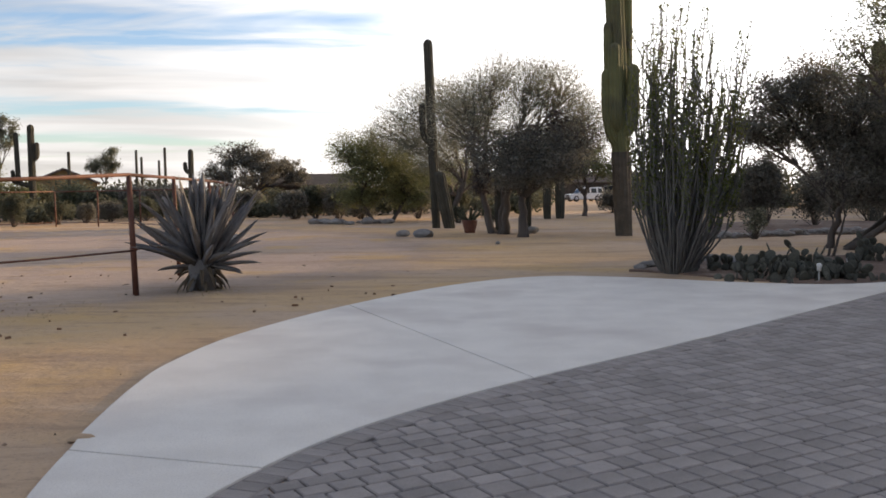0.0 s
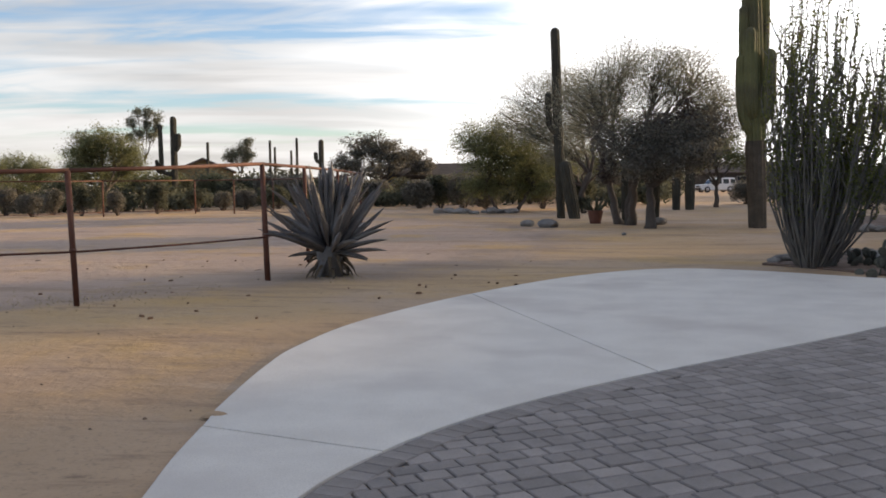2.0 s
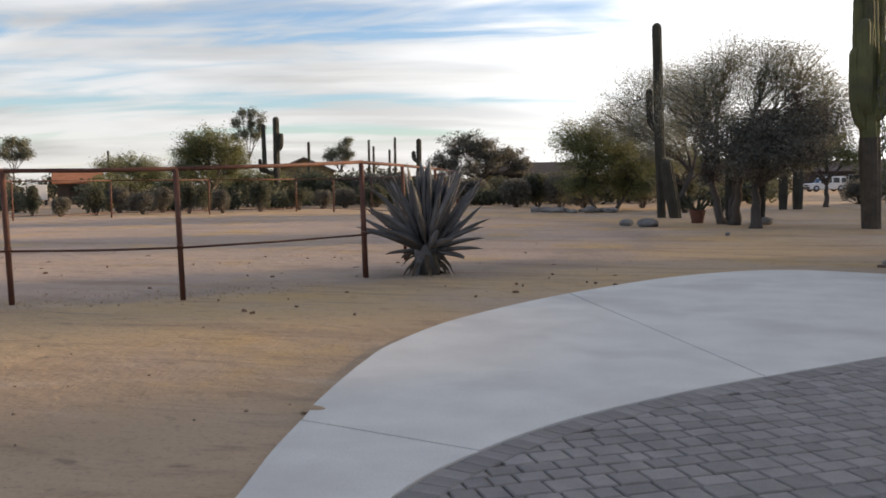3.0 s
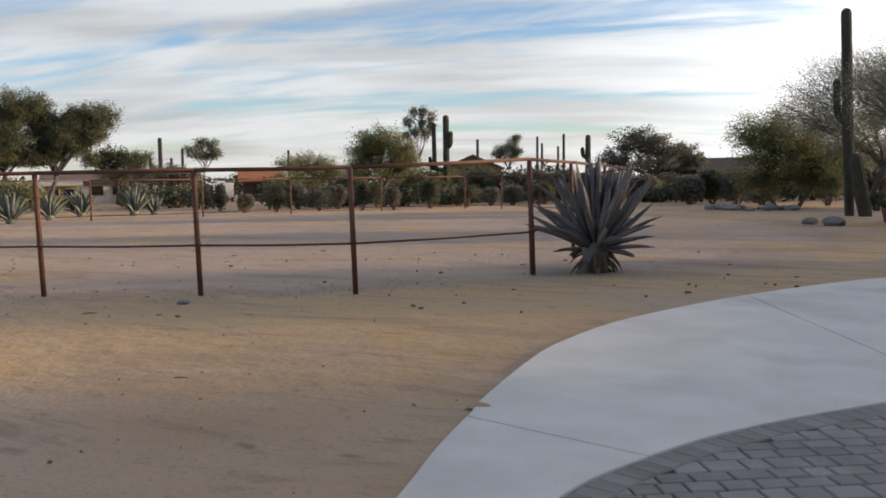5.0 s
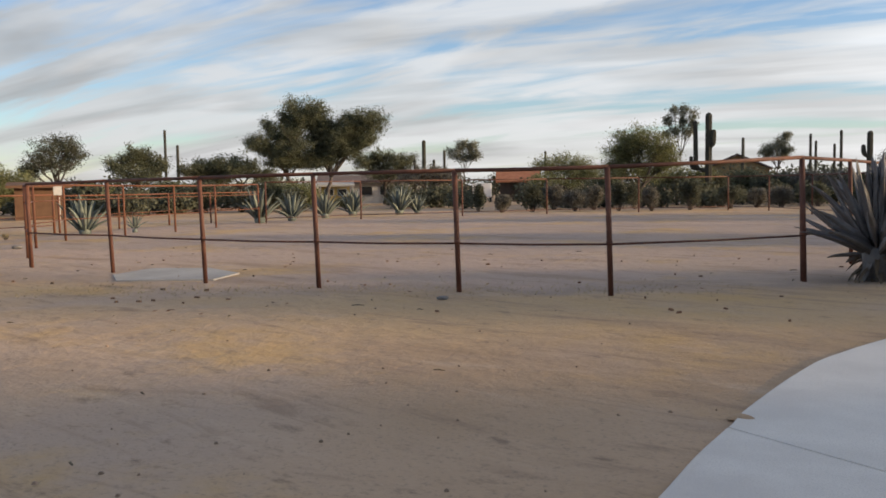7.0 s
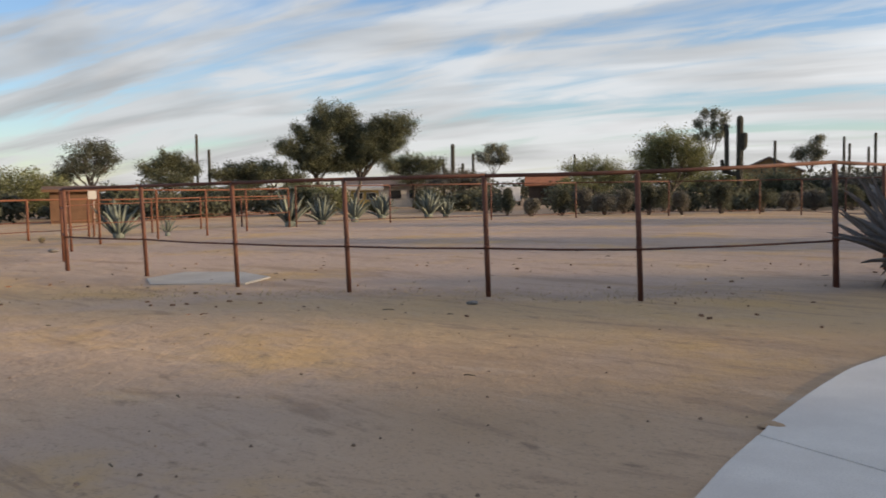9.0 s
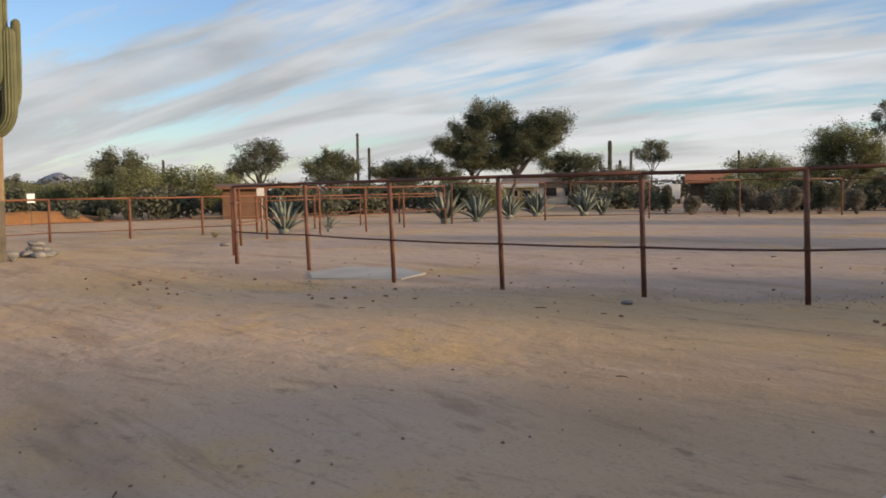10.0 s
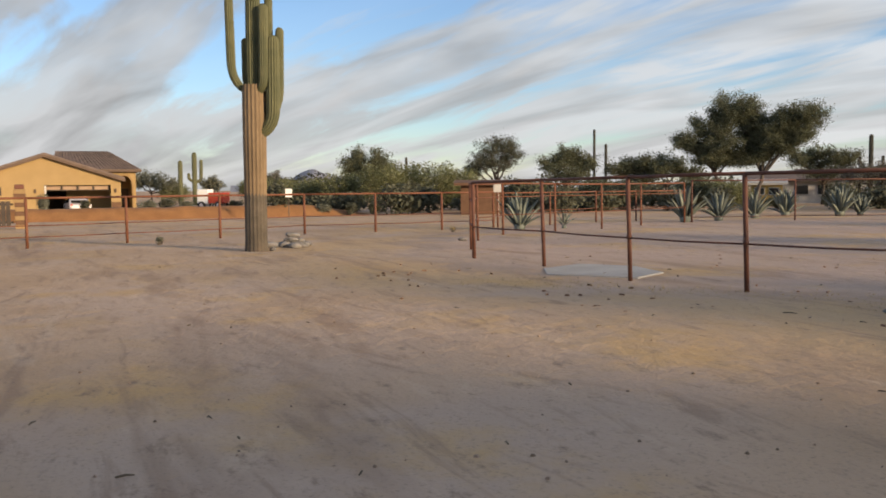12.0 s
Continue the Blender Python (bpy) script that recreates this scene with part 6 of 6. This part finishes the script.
def litter():
    """Twigs, bark scraps and pebbles strewn on the sand."""
    r = random.Random(77)
    sticks, pebbles = Geo(), Geo()
    for i in range(85):
        d = 3.0 + 24 * r.random() ** 1.3
        p = spot(r.uniform(5, 105), d)
        if inside_paving(p.x, p.y):
            continue
        a, l = r.uniform(0, 3.14), r.uniform(0.02, 0.06) * (1.6 if r.random() < 0.05 else 1)
        e = Vector((math.cos(a) * l, math.sin(a) * l, 0))
        z = Vector((0, 0, 0.018))
        sticks.tube([p - e + z, p + Vector((r.gauss(0, .01), r.gauss(0, .01), 0.024)), p + e + z], [0.006, 0.008, 0.004], 4)
    for i in range(260):
        d = 3.0 + 26 * r.random() ** 1.2
        p = spot(r.uniform(0, 105), d)
        if inside_paving(p.x, p.y):
            continue
        s = r.uniform(0.006, 0.02)
        q = [Vector((math.cos(k * 1.257) * s * r.uniform(.7, 1.2), math.sin(k * 1.257) * s * r.uniform(.7, 1.2), 0)) for k in range(5)]
        b = [p + v + Vector((0, 0, 0.0)) for v in q] + [p + v * 0.5 + Vector((0, 0, 0.006 + s * 0.45)) for v in q]
        pebbles.add(b, [(5, 6, 7, 8, 9)] + [(k, (k + 1) % 5, 5 + (k + 1) % 5, 5 + k) for k in range(5)])
    tagged(new("twig_litter", sticks.mesh("twig_litter", M["debris"])), "dry twigs and bark scraps on sand", "litter", kind="stuff")
    tagged(new("pebbles", pebbles.mesh("pebbles", M["pebble"])), "small scattered pebbles on sand", "pebbles", kind="stuff")
    # curled bark scraps and droppings along the verge and inside the corral's edge
    scraps = Geo()
    for i in range(95):
        a = radians(r.uniform(-92, -30))
        d = r.gauss(19.6, 1.0) if i % 3 else r.uniform(11.5, 17.2)
        p = Vector((-18.0 + math.cos(a) * d, 26.0 + math.sin(a) * d, 0))
        if inside_paving(p.x, p.y):
            continue
        l, w, b = r.uniform(0.015, 0.06), r.uniform(0.008, 0.018), r.uniform(0, 6.28)
        e, n = Vector((math.cos(b), math.sin(b), 0)) * l, Vector((-math.sin(b), math.cos(b), 0)) * w
        up = Vector((0, 0, 0.014 + r.random() * 0.012))
        low = Vector((0, 0, -0.01))
        v = [p - e - n + low, p + e * 0.8 - n * 0.6 + low, p + e + n * 0.7 + low, p - e * 0.7 + n + low]
        top = [q + up - low for q in v]
        scraps.add(v + [t_.lerp(p + up, 0.25) for t_ in top], [(4, 5, 6, 7)] + [(k, (k + 1) % 4, 4 + (k + 1) % 4, 4 + k) for k in range(4)])
    tagged(new("bark_scraps", scraps.mesh("bark_scraps", M["scrap"])), "reddish bark scraps and dry debris on sand", "litter", kind="stuff")
    tufts = Geo()
    for i in range(1500):
        t = r.random()
        p = Vector((-5.2, 13.6, 0)).lerp(Vector((-14.5, 7.6, 0)), t) + Vector((r.gauss(0, 0.45) - 0.1, r.gauss(0, 0.6) - 0.5, 0))
        if r.random() < 0.12:
            p = spot(14.9 + r.gauss(0, 1.6), 15.6 + r.gauss(0, 0.5))
        a, h = r.uniform(0, 6.28), r.uniform(0.02, 0.05)
        w, e = Vector((math.cos(a), math.sin(a), 0)) * 0.006, Vector((r.gauss(0, .04), r.gauss(0, .04), h))
        tufts.add([p - w, p + w, p + e], [(0, 1, 2)])
    tagged(new("dry_grass", tufts.mesh("dry_grass", M["straw"])), "sparse dry straw stubble along the fence", "dry grass", kind="stuff")


def inside_paving(x, y):
    """Whether a place lies on the concrete or the pavers."""
    if y > 17.3:
        return False
    edge = min(outer[:130], key=lambda q: abs(q.y - y))
    return x > edge.x - 0.06


litter()


# ---- sand spilled over the slab's edge at the joint ----
def sand_spill():
    g = Geo()
    n = 18
    for k in range(n):
        a = 2 * math.pi * k / n
        q = 1 + 0.35 * noise.noise((math.cos(a) * 2, math.sin(a) * 2, 5))
        for f, z in ((1.0, 0.0), (0.6, 0.026), (0.2, 0.036)):
            g.v.append((-2.44 + math.cos(a) * 0.11 * q * f, 5.97 + math.sin(a) * 0.06 * q * f, 0.02 + z))
    for k in range(n):
        for j in range(2):
            a, b = k * 3 + j, ((k + 1) % n) * 3 + j
            g.f.append((a, b, b + 1, a + 1))
    g.f.append(tuple(k * 3 + 2 for k in range(n)))
    tagged(new("sand_spill", g.mesh("sand_spill", M["ground"], True)), "small spill of sand on the concrete's edge", "sand")


sand_spill()


# ---- far mountains ----
def mountains():
    g = Geo()
    n = 60
    for i in range(n):
        yaw = 73.2 + i * 0.12
        t = (yaw - 75.35) / 1.25
        h = 6 + 15 * math.exp(-t * t) + 6 * math.exp(-((yaw - 73.4) / 0.9) ** 2) + 1.2 * noise.noise((i * 0.22, 0, 0))
        for away, k in ((0, 0.0), (60, 0.55), (130, 1.0), (260, -0.02)):
            g.v.append(tuple(spot(yaw, 900, 0, away, z=(h * (1 + away / 900) * k if k > 0 else -2) + (0.6 * noise.noise((i * 0.5, away, 0)) if k > 0 else 0))))
    for i in range(n - 1):
        for j in range(3):
            a = i * 4 + j
            g.f.append((a, a + 4, a + 5, a + 1))
    tagged(new("backdrop", g.mesh("backdrop", M["mountain"], True)), "hazy blue-grey mountain on the horizon", "mountain", kind="structure")


mountains()


# ---- plain walls added beside the drive, outside the view, to shade the yard ----
def drive_shade_walls():
    root = thing("shade_wall", "unseen plain tan wall added beside the drive for shade", "wall", (0, 0, 0), kind="structure")
    part("wall", Geo().box((14.0, -20, -0.05), (24.0, 16.4, 4.9), 0.02).mesh("wall", M["stucco"]), root)
    part("wall", Geo().box((16.5, 16.5, -0.05), (22.0, 27.5, 4.5), 0.02).mesh("wall", M["stucco"]), root)
    part("parapet", Geo().box((13.8, -20.2, 4.9), (24.2, 16.6, 5.2), 0.03).mesh("parapet", M["stucco_trim"]), root)


drive_shade_walls()


# ---- pavers ----
def build_pavers():
    root = thing("paved_drive", "grey concrete pavers in mixed sizes", "paving", kind="structure")
    edge = [p for p in inner if p.y < 16.4]
    bed = [p + Vector((0.01, -0.01, 0)) for p in edge] + [Vector((13.9, 16.4, 0)), Vector((13.9, -3.2, 0))]
    part("bedding", slab("bedding", bed, -0.08, 0.010, M["bedding"]), root)
    r = random.Random(12)

    def block(w, d, h=0.022, bev=0.008):
        a, b = w / 2, d / 2
        v = [(-a, -b, 0), (a, -b, 0), (a, b, 0), (-a, b, 0), (-a, -b, h - bev), (a, -b, h - bev), (a, b, h - bev), (-a, b, h - bev),
             (-a + bev, -b + bev, h), (a - bev, -b + bev, h), (a - bev, b - bev, h), (-a + bev, b - bev, h)]
        f = [(8, 9, 10, 11)] + [(k, (k + 1) % 4, 4 + (k + 1) % 4, 4 + k) for k in range(4)] + [(4 + k, 4 + (k + 1) % 4, 8 + (k + 1) % 4, 8 + k) for k in range(4)]
        return v, f

    sizes = [(0.225, 0.19), (0.19, 0.19), (0.15, 0.19), (0.225, 0.15), (0.15, 0.15), (0.19, 0.15)]
    shared = {s: mesh_of("paver", *block(s[0] - 0.012, s[1] - 0.012), M["paver"]) for s in sizes}
    border = mesh_of("paver", *block(0.205, 0.132), M["paver"])
    rest = Geo()
    made = 0
    # soldier course along the concrete
    run, total = 0.08, []
    for i in range(len(edge) - 1):
        total.append((edge[i + 1] - edge[i]).length)
    for i, l in enumerate(total):
        d = (edge[i + 1] - edge[i]).normalized()
        side = Vector((d.y, -d.x, 0))
        while run < l:
            p = edge[i] + d * run + side * 0.125
            m = Matrix.Translation((p.x, p.y, 0.012 + r.uniform(-.002, .003))) @ Matrix.Rotation(math.atan2(side.y, side.x), 4, "Z")
            if 4.2 < p.y < 9.0 and made < 60:
                part("paver", border, root, "", m)
                made += 1
            else:
                v, f = block(0.205, 0.132)
                rest.add([m @ Vector(q) for q in v], f)
            run += 0.142
        run -= l
    # field laid in rows at an angle to the drive
    turn = radians(30)
    ca, sa = math.cos(turn), math.sin(turn)
    row = -10.5
    while row < 16:
        dep = r.choice((0.19, 0.15, 0.15))
        col = -6.0 + r.random() * 0.3
        while col < 22:
            w = r.choice([s[0] for s in sizes if s[1] == dep])
            u, t = col + w / 2, row + dep / 2
            x, y = u * ca - t * sa, u * sa + t * ca
            col += w
            if y < -3.1 or y > 16.2 or x > 13.6 or x < -1.6:
                continue
            q = Vector((x, y, 0))
            i = min(range(len(edge)), key=lambda k: (edge[k] - q).length_squared)
            a, b = edge[max(i - 1, 0)], edge[min(i + 1, len(edge) - 1)]
            d = (b - a).normalized()
            if d.x * (y - edge[i].y) - d.y * (x - edge[i].x) > -0.165:
                continue
            m = Matrix.Translation((x, y, 0.007 + r.uniform(-.0025, .0025))) @ Matrix.Rotation(turn + r.uniform(-.015, .015), 4, "Z") @ pose(0, 0, 0, r.uniform(-.5, .5), r.uniform(-.5, .5))
            if 3.8 < y < 6.6 and -1 < x < 4 and made < 300:
                part("paver", shared[(w, dep)], root, "", m)
                made += 1
            else:
                v, f = block(w - 0.012, dep - 0.012)
                rest.add([m @ Vector(p) for p in v], f)
        row += dep
    field = part("paver_field", rest.mesh("paver_field", M["paver_far"]), root)
    tagged(field, kind="stuff")


build_pavers()
